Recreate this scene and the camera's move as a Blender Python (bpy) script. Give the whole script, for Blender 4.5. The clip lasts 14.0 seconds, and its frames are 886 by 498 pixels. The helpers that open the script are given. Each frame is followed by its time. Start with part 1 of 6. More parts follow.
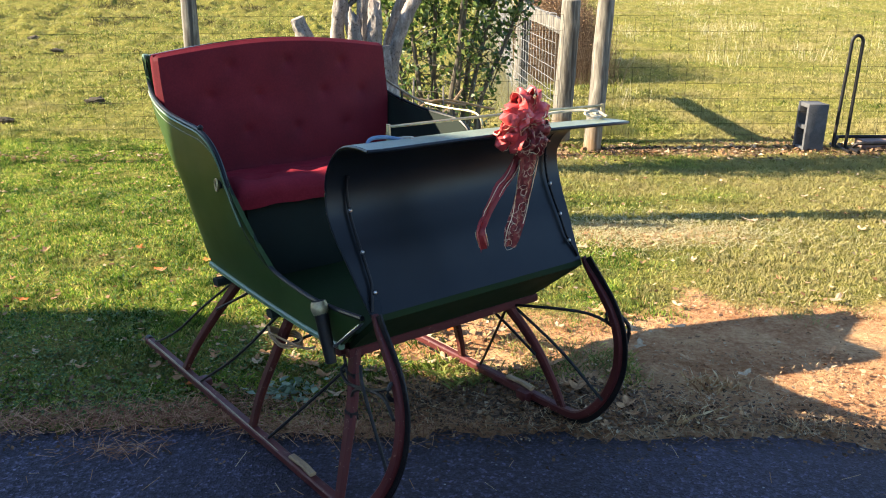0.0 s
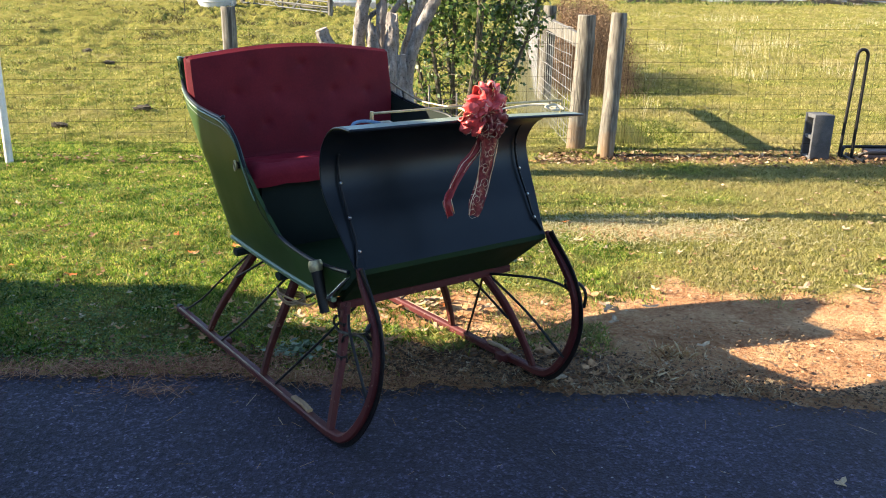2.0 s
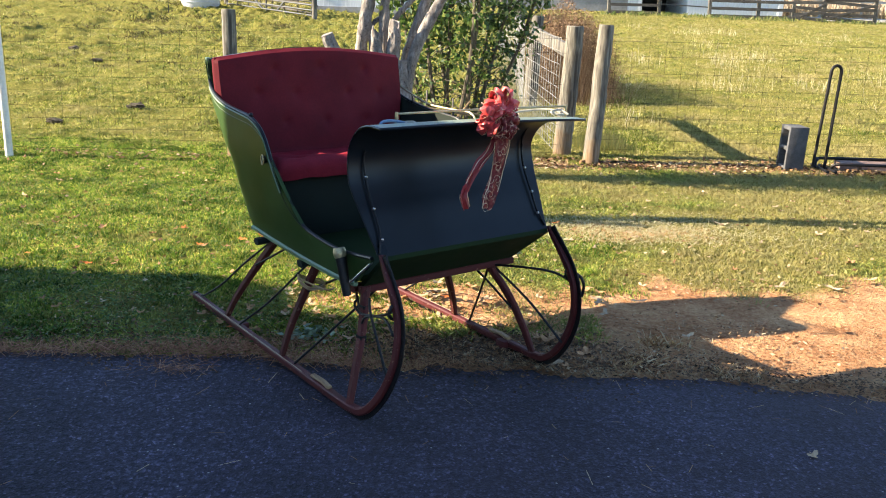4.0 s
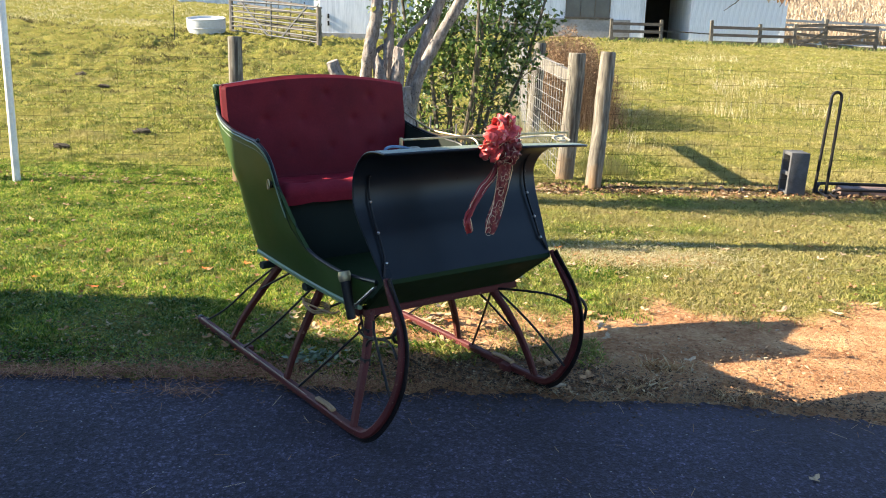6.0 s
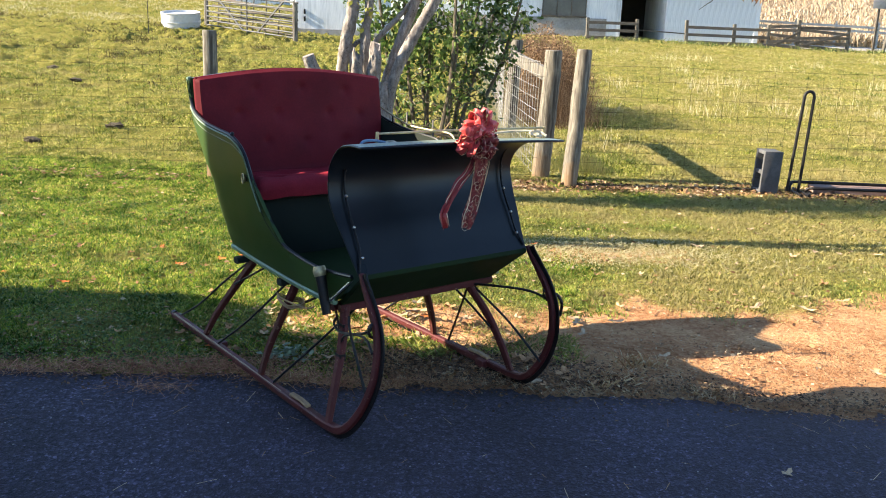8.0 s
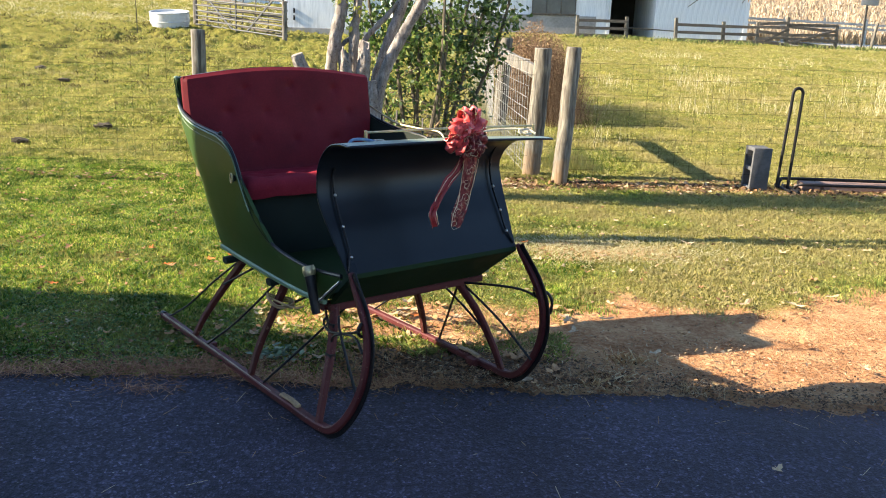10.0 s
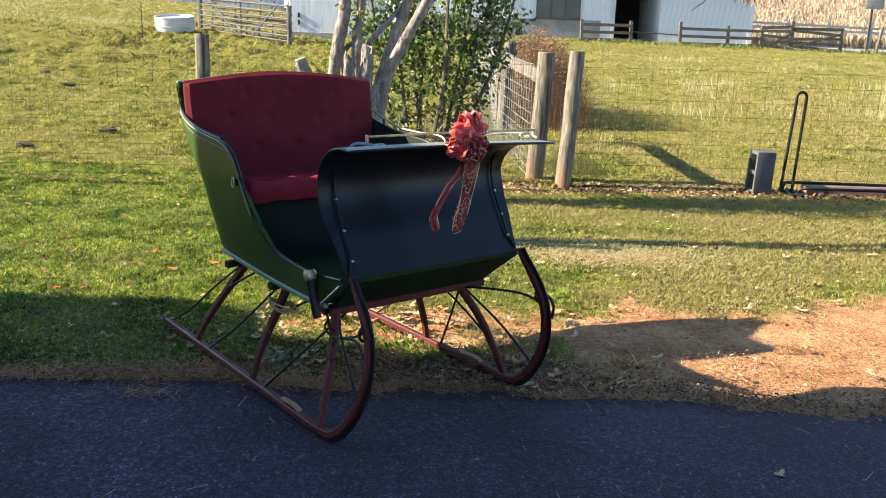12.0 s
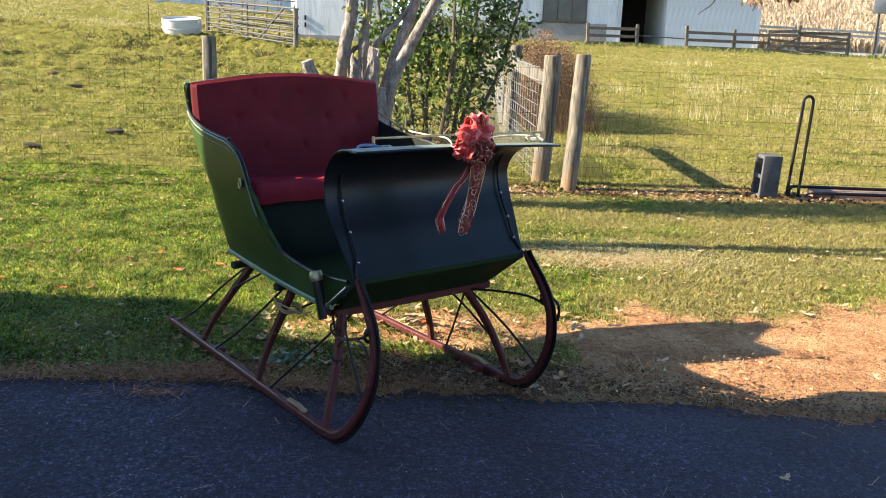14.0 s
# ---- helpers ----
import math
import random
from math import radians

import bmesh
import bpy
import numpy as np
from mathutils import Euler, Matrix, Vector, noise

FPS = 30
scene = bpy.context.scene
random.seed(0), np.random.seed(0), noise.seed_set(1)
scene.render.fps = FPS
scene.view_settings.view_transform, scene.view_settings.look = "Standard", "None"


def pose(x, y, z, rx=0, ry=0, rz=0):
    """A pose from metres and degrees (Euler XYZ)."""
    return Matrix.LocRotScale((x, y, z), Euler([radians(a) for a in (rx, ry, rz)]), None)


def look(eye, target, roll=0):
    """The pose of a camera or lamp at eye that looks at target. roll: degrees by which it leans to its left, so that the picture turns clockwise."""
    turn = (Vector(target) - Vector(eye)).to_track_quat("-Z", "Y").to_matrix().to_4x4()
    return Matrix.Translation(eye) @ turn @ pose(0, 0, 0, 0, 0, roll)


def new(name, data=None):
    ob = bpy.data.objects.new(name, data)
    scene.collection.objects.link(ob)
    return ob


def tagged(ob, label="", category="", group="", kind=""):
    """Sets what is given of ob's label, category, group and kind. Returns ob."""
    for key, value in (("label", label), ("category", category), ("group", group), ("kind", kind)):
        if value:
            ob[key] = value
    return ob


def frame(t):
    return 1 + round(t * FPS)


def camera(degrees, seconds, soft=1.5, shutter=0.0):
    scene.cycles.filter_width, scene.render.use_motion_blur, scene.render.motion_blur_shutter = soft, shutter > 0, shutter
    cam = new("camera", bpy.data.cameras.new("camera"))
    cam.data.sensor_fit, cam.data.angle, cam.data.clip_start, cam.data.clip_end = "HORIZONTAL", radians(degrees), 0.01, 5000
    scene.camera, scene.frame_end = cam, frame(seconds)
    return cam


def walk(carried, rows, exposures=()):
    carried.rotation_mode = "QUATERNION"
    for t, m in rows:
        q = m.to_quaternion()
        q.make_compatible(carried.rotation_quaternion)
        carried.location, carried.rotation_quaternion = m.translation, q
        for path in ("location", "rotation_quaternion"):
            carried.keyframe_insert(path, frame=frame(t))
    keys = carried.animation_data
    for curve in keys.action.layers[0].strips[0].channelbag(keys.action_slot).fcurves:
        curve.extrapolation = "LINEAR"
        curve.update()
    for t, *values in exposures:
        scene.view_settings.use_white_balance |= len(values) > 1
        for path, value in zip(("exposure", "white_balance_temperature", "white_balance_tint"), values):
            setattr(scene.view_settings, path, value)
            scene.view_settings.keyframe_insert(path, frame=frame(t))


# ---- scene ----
cam = camera(54.8, 14.0, soft=1.0)
PATH = [
    (0, (0.091, -0.086, 1.355), (0.05, 1.823, 0.761), -0.1),
    (0.5, (0.072, -0.228, 1.358), (0.023, 1.685, 0.779), 0.2),
    (1, (0.077, -0.373, 1.357), (0.052, 1.542, 0.781), 0.8),
    (1.5, (0.177, -0.456, 1.36), (0.129, 1.462, 0.798), 0.5),
    (2, (0.3, -0.515, 1.342), (0.163, 1.4, 0.783), -0.0),
    (2.5, (0.318, -0.591, 1.343), (0.201, 1.327, 0.785), 0.7),
    (3, (0.239, -0.703, 1.349), (0.152, 1.216, 0.793), 1.5),
    (5.3, (0.179, -0.799, 1.365), (0.1, 1.133, 0.854), 1.5),
    (5.5, (0.182, -0.805, 1.365), (0.087, 1.128, 0.862), 1.3),
    (6, (0.19, -0.809, 1.366), (0.1, 1.128, 0.876), 1.5),
    (6.5, (0.195, -0.81, 1.36), (0.12, 1.128, 0.873), 1.6),
    (7, (0.19, -0.805, 1.361), (0.134, 1.134, 0.872), 1.9),
    (7.5, (0.192, -0.802, 1.357), (0.142, 1.137, 0.866), 1.9),
    (8, (0.19, -0.799, 1.355), (0.156, 1.138, 0.861), 2.1),
    (10.5, (0.202, -0.792, 1.354), (0.194, 1.146, 0.857), 1.8),
    (11, (0.209, -0.792, 1.354), (0.208, 1.146, 0.858), 1.8),
    (11.5, (0.211, -0.796, 1.359), (0.213, 1.143, 0.867), 1.9),
    (12, (0.208, -0.792, 1.355), (0.183, 1.147, 0.867), 1.8),
    (12.5, (0.202, -0.788, 1.354), (0.174, 1.152, 0.867), 1.9),
    (13, (0.205, -0.787, 1.351), (0.171, 1.152, 0.864), 1.9),
    (13.5, (0.203, -0.791, 1.352), (0.17, 1.149, 0.868), 2.0),
    (14, (0.205, -0.795, 1.352), (0.168, 1.146, 0.87), 2.0),
]
walk(cam, [(t, look(eye, target, roll)) for t, eye, target, roll in PATH], exposures=[(0.0, 2.19), (1.5, 2.16), (3.0, 2.15), (8.0, 2.12), (11.2, 2.1), (12.0, 1.97), (14.0, 1.97)])

# ---- world, sun, exposure ----
SUN_TO = Vector((-0.865, -0.055, 0.487)).normalized()
world = bpy.data.worlds.new("sky")
scene.world = world
world.use_nodes = True
wn = world.node_tree
sky = wn.nodes.new("ShaderNodeTexSky")
sky.sky_type, sky.sun_disc = "NISHITA", False
sky.sun_elevation = math.asin(SUN_TO.z)
sky.sun_rotation = math.atan2(SUN_TO.x, SUN_TO.y)
sky.ozone_density, sky.dust_density = 4.0, 0.4
wn.links.new(sky.outputs[0], wn.nodes["Background"].inputs[0])
wn.nodes["Background"].inputs[1].default_value = 0.086
sun = new("sun", bpy.data.lights.new("sun", "SUN"))
sun.data.energy, sun.data.angle, sun.data.color = 5.0, radians(0.6), (1.0, 0.863, 0.662)
sun.matrix_world = look(SUN_TO * 50, (0, 0, 0))


# ---- materials ----
def material(name, rough=0.6, metal=0.0):
    m = bpy.data.materials.new(name)
    m.use_nodes = True
    b = m.node_tree.nodes["Principled BSDF"]
    b.inputs["Roughness"].default_value, b.inputs["Metallic"].default_value = rough, metal
    return m, m.node_tree, b


def coords(nt, scale=(1, 1, 1), kind="Object"):
    tc, mp = nt.nodes.new("ShaderNodeTexCoord"), nt.nodes.new("ShaderNodeMapping")
    mp.inputs["Scale"].default_value = scale
    nt.links.new(tc.outputs[kind], mp.inputs[0])
    return mp.outputs[0]


def noise_tex(nt, vec, scale, detail=4.0, rough=0.55):
    n = nt.nodes.new("ShaderNodeTexNoise")
    n.inputs["Scale"].default_value, n.inputs["Detail"].default_value, n.inputs["Roughness"].default_value = scale, detail, rough
    nt.links.new(vec, n.inputs["Vector"])
    return n.outputs[0]


def ramp(nt, fac, *stops):
    r = nt.nodes.new("ShaderNodeValToRGB")
    e = r.color_ramp.elements
    while len(e) < len(stops):
        e.new(0.5)
    for k, (p, c) in zip(e, stops):
        k.position, k.color = p, (*c, 1)
    nt.links.new(fac, r.inputs[0])
    return r.outputs[0]


def mix(nt, fac, a, b, mode="MIX"):
    m = nt.nodes.new("ShaderNodeMix")
    m.data_type, m.blend_type = "RGBA", mode
    for socket, v in ((m.inputs[0], fac), (m.inputs[6], a), (m.inputs[7], b)):
        if isinstance(v, (int, float)):
            socket.default_value = v
        elif isinstance(v, tuple):
            socket.default_value = (*v, 1)
        else:
            nt.links.new(v, socket)
    return m.outputs[2]


def bump(nt, b, height, strength=0.3, distance=0.01):
    n = nt.nodes.new("ShaderNodeBump")
    n.inputs["Strength"].default_value, n.inputs["Distance"].default_value = strength, distance
    nt.links.new(height, n.inputs["Height"])
    nt.links.new(n.outputs[0], b.inputs["Normal"])


def two_scale(name, dark, mid, light, big, small, rough=0.6, metal=0.0, stretch=(1, 1, 1), relief=0.3, depth=0.004, spread=0.0, kind="Object"):
    """A surface whose colour varies in large stains and fine grain, with relief; spread: a shift of brightness from piece to piece."""
    m, nt, b = material(name, rough, metal)
    vec = coords(nt, stretch, kind)
    a, f = noise_tex(nt, vec, big, 3), noise_tex(nt, vec, small, 6, 0.65)
    c1 = ramp(nt, a, (0.3, dark), (0.5, mid), (0.72, light))
    c2 = ramp(nt, f, (0.3, dark), (0.55, mid), (0.75, light))
    col = mix(nt, 0.5, c1, c2)
    if spread:
        info, hsv = nt.nodes.new("ShaderNodeObjectInfo"), nt.nodes.new("ShaderNodeHueSaturation")
        mr = nt.nodes.new("ShaderNodeMapRange")
        mr.inputs[3].default_value, mr.inputs[4].default_value = 1 - spread, 1 + spread
        nt.links.new(info.outputs["Random"], mr.inputs[0])
        nt.links.new(mr.outputs[0], hsv.inputs["Value"])
        nt.links.new(col, hsv.inputs["Color"])
        col = hsv.outputs[0]
    nt.links.new(col, b.inputs["Base Color"])
    bump(nt, b, f, relief, depth)
    return m


def paint(name, base, rough, wear=(0.1, 0.08, 0.06), coat=0.0, worn=0.66):
    """Glossy paint with faint streaks, dust in the gloss and small worn spots."""
    m, nt, b = material(name, rough)
    vec = coords(nt)
    a, f = noise_tex(nt, vec, 5, 4), noise_tex(nt, vec, 60, 5, 0.7)
    lo, hi = tuple(0.75 * v for v in base), tuple(1.25 * v for v in base)
    col = ramp(nt, a, (0.3, lo), (0.7, hi))
    spots = ramp(nt, f, (worn, (0, 0, 0)), (worn + 0.06, (1, 1, 1)))
    nt.links.new(mix(nt, spots, col, wear), b.inputs["Base Color"])
    r = ramp(nt, a, (0.3, (rough * 0.8,) * 3), (0.7, (min(1, rough * 1.3),) * 3))
    nt.links.new(r, b.inputs["Roughness"])
    b.inputs["Coat Weight"].default_value, b.inputs["Coat Roughness"].default_value = coat, 0.12
    bump(nt, b, f, 0.06, 0.002)
    return m


def by_island(name, colours, rough=0.6, through_light=0.0, low=0.0, drift=(-0.22, 0.16)):
    """Blades and leaves: each island has its own colour."""
    m, nt, b = material(name, rough)
    g = nt.nodes.new("ShaderNodeNewGeometry")
    vec = coords(nt)
    wide = noise_tex(nt, vec, 0.9, 3)
    col = ramp(nt, g.outputs["Random Per Island"], *[(i / (len(colours) - 1), c) for i, c in enumerate(colours)])
    if low:
        sep, side = nt.nodes.new("ShaderNodeSeparateXYZ"), nt.nodes.new("ShaderNodeMapRange")
        nt.links.new(vec, sep.inputs[0])
        nt.links.new(sep.outputs[0], side.inputs[0])
        side.inputs[1].default_value, side.inputs[2].default_value, side.inputs[3].default_value, side.inputs[4].default_value = -3.0, 3.0, *drift
        both = nt.nodes.new("ShaderNodeMath")
        nt.links.new(wide, both.inputs[0])
        nt.links.new(side.outputs[0], both.inputs[1])
        col = mix(nt, 1.0, col, ramp(nt, noise_tex(nt, vec, 3.3, 4, 0.6), (0.4, (0.42, 0.5, 0.4)), (0.56, (1.18, 1.12, 1.0))), "MULTIPLY")
        col = mix(nt, 1.0, col, ramp(nt, noise_tex(nt, vec, low * 34, 3, 0.6), (0.38, (0.45, 0.5, 0.42)), (0.5, (0.95, 0.95, 0.95)), (0.64, (1.3, 1.25, 1.15))), "MULTIPLY")
        col = mix(nt, ramp(nt, both.outputs[0], (0.42, (0, 0, 0)), (0.64, (low * 1.5,) * 3)), col, (0.37, 0.3, 0.13))
    nt.links.new(col, b.inputs["Base Color"])
    b.inputs["Specular IOR Level"].default_value = 0.12
    if through_light:
        t, add = nt.nodes.new("ShaderNodeBsdfTranslucent"), nt.nodes.new("ShaderNodeMixShader")
        nt.links.new(col, t.inputs[0])
        add.inputs[0].default_value = through_light
        nt.links.new(b.outputs[0], add.inputs[1])
        nt.links.new(t.outputs[0], add.inputs[2])
        nt.links.new(add.outputs[0], nt.nodes["Material Output"].inputs[0])
    return m


def ground_material():
    """Soil, thatch and short turf in patches, with bare reddish dirt by the drive and a bare patch in the lawn."""
    m, nt, b = material("soil_and_turf", 0.95)
    vec = coords(nt)
    wide, mid_n, fine = noise_tex(nt, vec, 0.6, 4), noise_tex(nt, vec, 4, 5, 0.6), noise_tex(nt, vec, 45, 6, 0.7)
    turf = mix(nt, 0.45, ramp(nt, fine, (0.4, (0.03, 0.031, 0.008)), (0.53, (0.16, 0.15, 0.032)), (0.7, (0.4, 0.35, 0.11))),
               ramp(nt, mid_n, (0.3, (0.1, 0.11, 0.016)), (0.7, (0.36, 0.3, 0.085))))
    dirt = mix(nt, 0.5, ramp(nt, fine, (0.36, (0.16, 0.055, 0.024)), (0.53, (0.45, 0.25, 0.122)), (0.7, (0.65, 0.45, 0.26))),
               ramp(nt, mid_n, (0.34, (0.25, 0.105, 0.046)), (0.5, (0.46, 0.235, 0.112)), (0.66, (0.65, 0.41, 0.21))))
    att = nt.nodes.new("ShaderNodeAttribute")
    att.attribute_name = "bare"
    edge = nt.nodes.new("ShaderNodeMath")
    edge.operation = "MULTIPLY_ADD"
    edge.inputs[1].default_value = 0.5
    nt.links.new(mid_n, edge.inputs[0])
    nt.links.new(att.outputs["Fac"], edge.inputs[2])
    fac = ramp(nt, edge.outputs[0], (0.55, (0, 0, 0)), (0.85, (1, 1, 1)))
    nt.links.new(mix(nt, fac, turf, dirt), b.inputs["Base Color"])
    b.inputs["Specular IOR Level"].default_value = 0.03
    bump(nt, b, fine, 1.0, 0.03)
    return m


def asphalt_material():
    m, nt, b = material("asphalt", 0.85)
    vec = coords(nt)
    wide, fine = noise_tex(nt, vec, 1.6, 7, 0.65), noise_tex(nt, vec, 150, 4, 0.7)
    v = nt.nodes.new("ShaderNodeTexVoronoi")
    v.inputs["Scale"].default_value = 130
    nt.links.new(vec, v.inputs["Vector"])
    base = ramp(nt, wide, (0.33, (0.0145, 0.014, 0.027)), (0.5, (0.028, 0.0268, 0.049)), (0.68, (0.047, 0.0445, 0.076)))
    base = mix(nt, 1.0, base, ramp(nt, noise_tex(nt, vec, 40, 4, 0.75), (0.38, (0.42, 0.42, 0.45)), (0.52, (1.0, 1.0, 1.0)), (0.66, (1.8, 1.75, 1.7))), "MULTIPLY")
    grains = ramp(nt, v.outputs["Color"], (0.4, (0.55, 0.55, 0.56)), (0.75, (1.3, 1.28, 1.25)), (0.96, (3.4, 3.2, 3.0)))
    chips = nt.nodes.new("ShaderNodeTexVoronoi")
    chips.inputs["Scale"].default_value = 75
    nt.links.new(vec, chips.inputs["Vector"])
    pick = mix(nt, 1.0, ramp(nt, chips.outputs["Color"], (0.9, (0, 0, 0)), (0.93, (1, 1, 1))), ramp(nt, chips.outputs["Distance"], (0.22, (1, 1, 1)), (0.32, (0, 0, 0))), "MULTIPLY")
    att, sp = nt.nodes.new("ShaderNodeAttribute"), nt.nodes.new("ShaderNodeMath")
    att.attribute_name = "dust"
    sp.operation = "MULTIPLY_ADD"
    sp.inputs[1].default_value = 0.6
    nt.links.new(noise_tex(nt, vec, 22, 6, 0.75), sp.inputs[0])
    nt.links.new(att.outputs["Fac"], sp.inputs[2])
    dusty = ramp(nt, sp.outputs[0], (0.25, (0, 0, 0)), (0.55, (0.09, 0.09, 0.09)), (0.95, (0.24, 0.24, 0.24)), (1.2, (0.5, 0.5, 0.5)))
    nt.links.new(mix(nt, dusty, mix(nt, pick, mix(nt, 1.0, base, grains, "MULTIPLY"), (0.3, 0.29, 0.28)), (0.21, 0.155, 0.15)), b.inputs["Base Color"])
    b.inputs["Specular IOR Level"].default_value = 0.28
    h = mix(nt, 0.5, v.outputs["Distance"], fine)
    bump(nt, b, h, 1.0, 0.012)
    return m


GREEN = paint("dark_green_coach_paint", (0.027, 0.055, 0.0135), 0.38, (0.05, 0.06, 0.03), coat=0.0, worn=0.74)
BLACK = paint("black_enamel", (0.008, 0.0098, 0.0118), 0.31, (0.02, 0.024, 0.025), coat=0.0, worn=0.74)
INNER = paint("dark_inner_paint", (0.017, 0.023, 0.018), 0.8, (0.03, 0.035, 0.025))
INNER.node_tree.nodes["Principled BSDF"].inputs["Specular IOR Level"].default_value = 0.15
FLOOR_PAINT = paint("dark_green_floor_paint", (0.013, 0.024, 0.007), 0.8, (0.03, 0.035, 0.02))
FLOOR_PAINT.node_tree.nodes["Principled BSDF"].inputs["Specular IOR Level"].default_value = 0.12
LEG_PAINT = paint("brown_maroon_leg_paint", (0.06, 0.0125, 0.0095), 0.6, (0.16, 0.09, 0.06), worn=0.6)
LEG_PAINT.node_tree.nodes["Principled BSDF"].inputs["Specular IOR Level"].default_value = 0.2
WORN_EDGE = two_scale("worn_bare_edge", (0.1, 0.06, 0.04), (0.32, 0.235, 0.155), (0.45, 0.36, 0.26), 9, 80, 0.8, 0.0)
MAROON = paint("maroon_runner_paint", (0.075, 0.014, 0.0135), 0.55, (0.2, 0.11, 0.08), worn=0.62)
MAROON.node_tree.nodes["Principled BSDF"].inputs["Specular IOR Level"].default_value = 0.25
IRON = two_scale("black_iron", (0.008, 0.008, 0.009), (0.016, 0.015, 0.015), (0.04, 0.03, 0.025), 8, 90, 0.5, 0.6)
STEEL = two_scale("bright_steel", (0.3, 0.3, 0.3), (0.5, 0.5, 0.48), (0.7, 0.7, 0.68), 20, 200, 0.3, 1.0)
BRASS = two_scale("aged_brass", (0.2, 0.16, 0.08), (0.42, 0.35, 0.2), (0.62, 0.54, 0.34), 20, 150, 0.4, 0.7)
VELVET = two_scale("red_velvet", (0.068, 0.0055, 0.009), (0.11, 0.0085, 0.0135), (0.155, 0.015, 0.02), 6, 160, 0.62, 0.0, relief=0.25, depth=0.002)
VELVET.node_tree.nodes["Principled BSDF"].inputs["Sheen Weight"].default_value = 0.0
VELVET.node_tree.nodes["Principled BSDF"].inputs["Specular IOR Level"].default_value = 0.1
VELVET.node_tree.nodes["Principled BSDF"].inputs["Sheen Tint"].default_value = (0.8, 0.2, 0.25, 1)
# The backrest's velvet again, lightened to paint in skylight on the seat top.
SEAT_VELVET_SKYLIT = two_scale("bright_red_seat_velvet", (0.12, 0.008, 0.014), (0.19, 0.013, 0.022), (0.26, 0.024, 0.034), 6, 160, 0.7, 0.0, relief=0.25, depth=0.002)
SEAT_VELVET_SKYLIT.node_tree.nodes["Principled BSDF"].inputs["Specular IOR Level"].default_value = 0.1
GREEN_LINE = paint("dull_green_line", (0.045, 0.075, 0.03), 0.4)
GREEN.node_tree.nodes["Principled BSDF"].inputs["Specular IOR Level"].default_value = 0.22
BLACK.node_tree.nodes["Principled BSDF"].inputs["Specular IOR Level"].default_value = 0.23
BEAD = paint("pale_green_edge_paint", (0.12, 0.19, 0.11), 0.35, (0.3, 0.32, 0.26))
SATIN = two_scale("red_satin_ribbon", (0.32, 0.025, 0.024), (0.55, 0.06, 0.055), (0.72, 0.15, 0.125), 25, 140, 0.45, 0.0, relief=0.2, depth=0.002)


def patterned_ribbon():
    """Dark red ribbon printed with a web of thin gold tendrils."""
    m, nt, b = material("dark_red_patterned_ribbon", 0.55)
    vec = coords(nt)
    warp = nt.nodes.new("ShaderNodeMix")
    warp.data_type = "RGBA"
    warp.inputs[0].default_value = 0.035
    wob = nt.nodes.new("ShaderNodeTexNoise")
    wob.inputs["Scale"].default_value = 30
    nt.links.new(vec, wob.inputs["Vector"])
    nt.links.new(vec, warp.inputs[6])
    nt.links.new(wob.outputs["Color"], warp.inputs[7])
    web = nt.nodes.new("ShaderNodeTexVoronoi")
    web.feature = "DISTANCE_TO_EDGE"
    web.inputs["Scale"].default_value = 48
    nt.links.new(warp.outputs[2], web.inputs["Vector"])
    cloth = ramp(nt, noise_tex(nt, vec, 60, 5, 0.65), (0.32, (0.075, 0.008, 0.008)), (0.55, (0.17, 0.018, 0.016)), (0.78, (0.3, 0.06, 0.045)))
    gaps = ramp(nt, noise_tex(nt, vec, 34, 2), (0.44, (0, 0, 0)), (0.58, (0.8, 0.8, 0.8)))
    line = mix(nt, 1.0, ramp(nt, web.outputs["Distance"], (0.03, (1, 1, 1)), (0.075, (0, 0, 0))), gaps, "MULTIPLY")
    nt.links.new(mix(nt, line, cloth, (0.55, 0.34, 0.22)), b.inputs["Base Color"])
    b.inputs["Specular IOR Level"].default_value = 0.25
    return m


SATIN_DARK = patterned_ribbon()
SATIN_BACK = two_scale("deep_red_ribbon_back", (0.14, 0.008, 0.008), (0.25, 0.016, 0.015), (0.36, 0.04, 0.035), 25, 140, 0.5, 0.0, relief=0.2, depth=0.002)
GOLD = two_scale("gold_thread", (0.55, 0.38, 0.2), (0.75, 0.55, 0.34), (0.9, 0.75, 0.55), 30, 200, 0.35, 0.6)
ROPE_PALE = two_scale("pale_cotton_rope", (0.22, 0.2, 0.15), (0.4, 0.36, 0.28), (0.6, 0.55, 0.45), 40, 250, 0.9)
ROPE_BLUE = two_scale("blue_rope", (0.05, 0.1, 0.17), (0.13, 0.2, 0.3), (0.3, 0.36, 0.42), 40, 250, 0.85)
LATH = two_scale("raw_wood_wedge", (0.14, 0.08, 0.04), (0.28, 0.18, 0.09), (0.42, 0.3, 0.17), 8, 60, 0.8, stretch=(1, 6, 6))


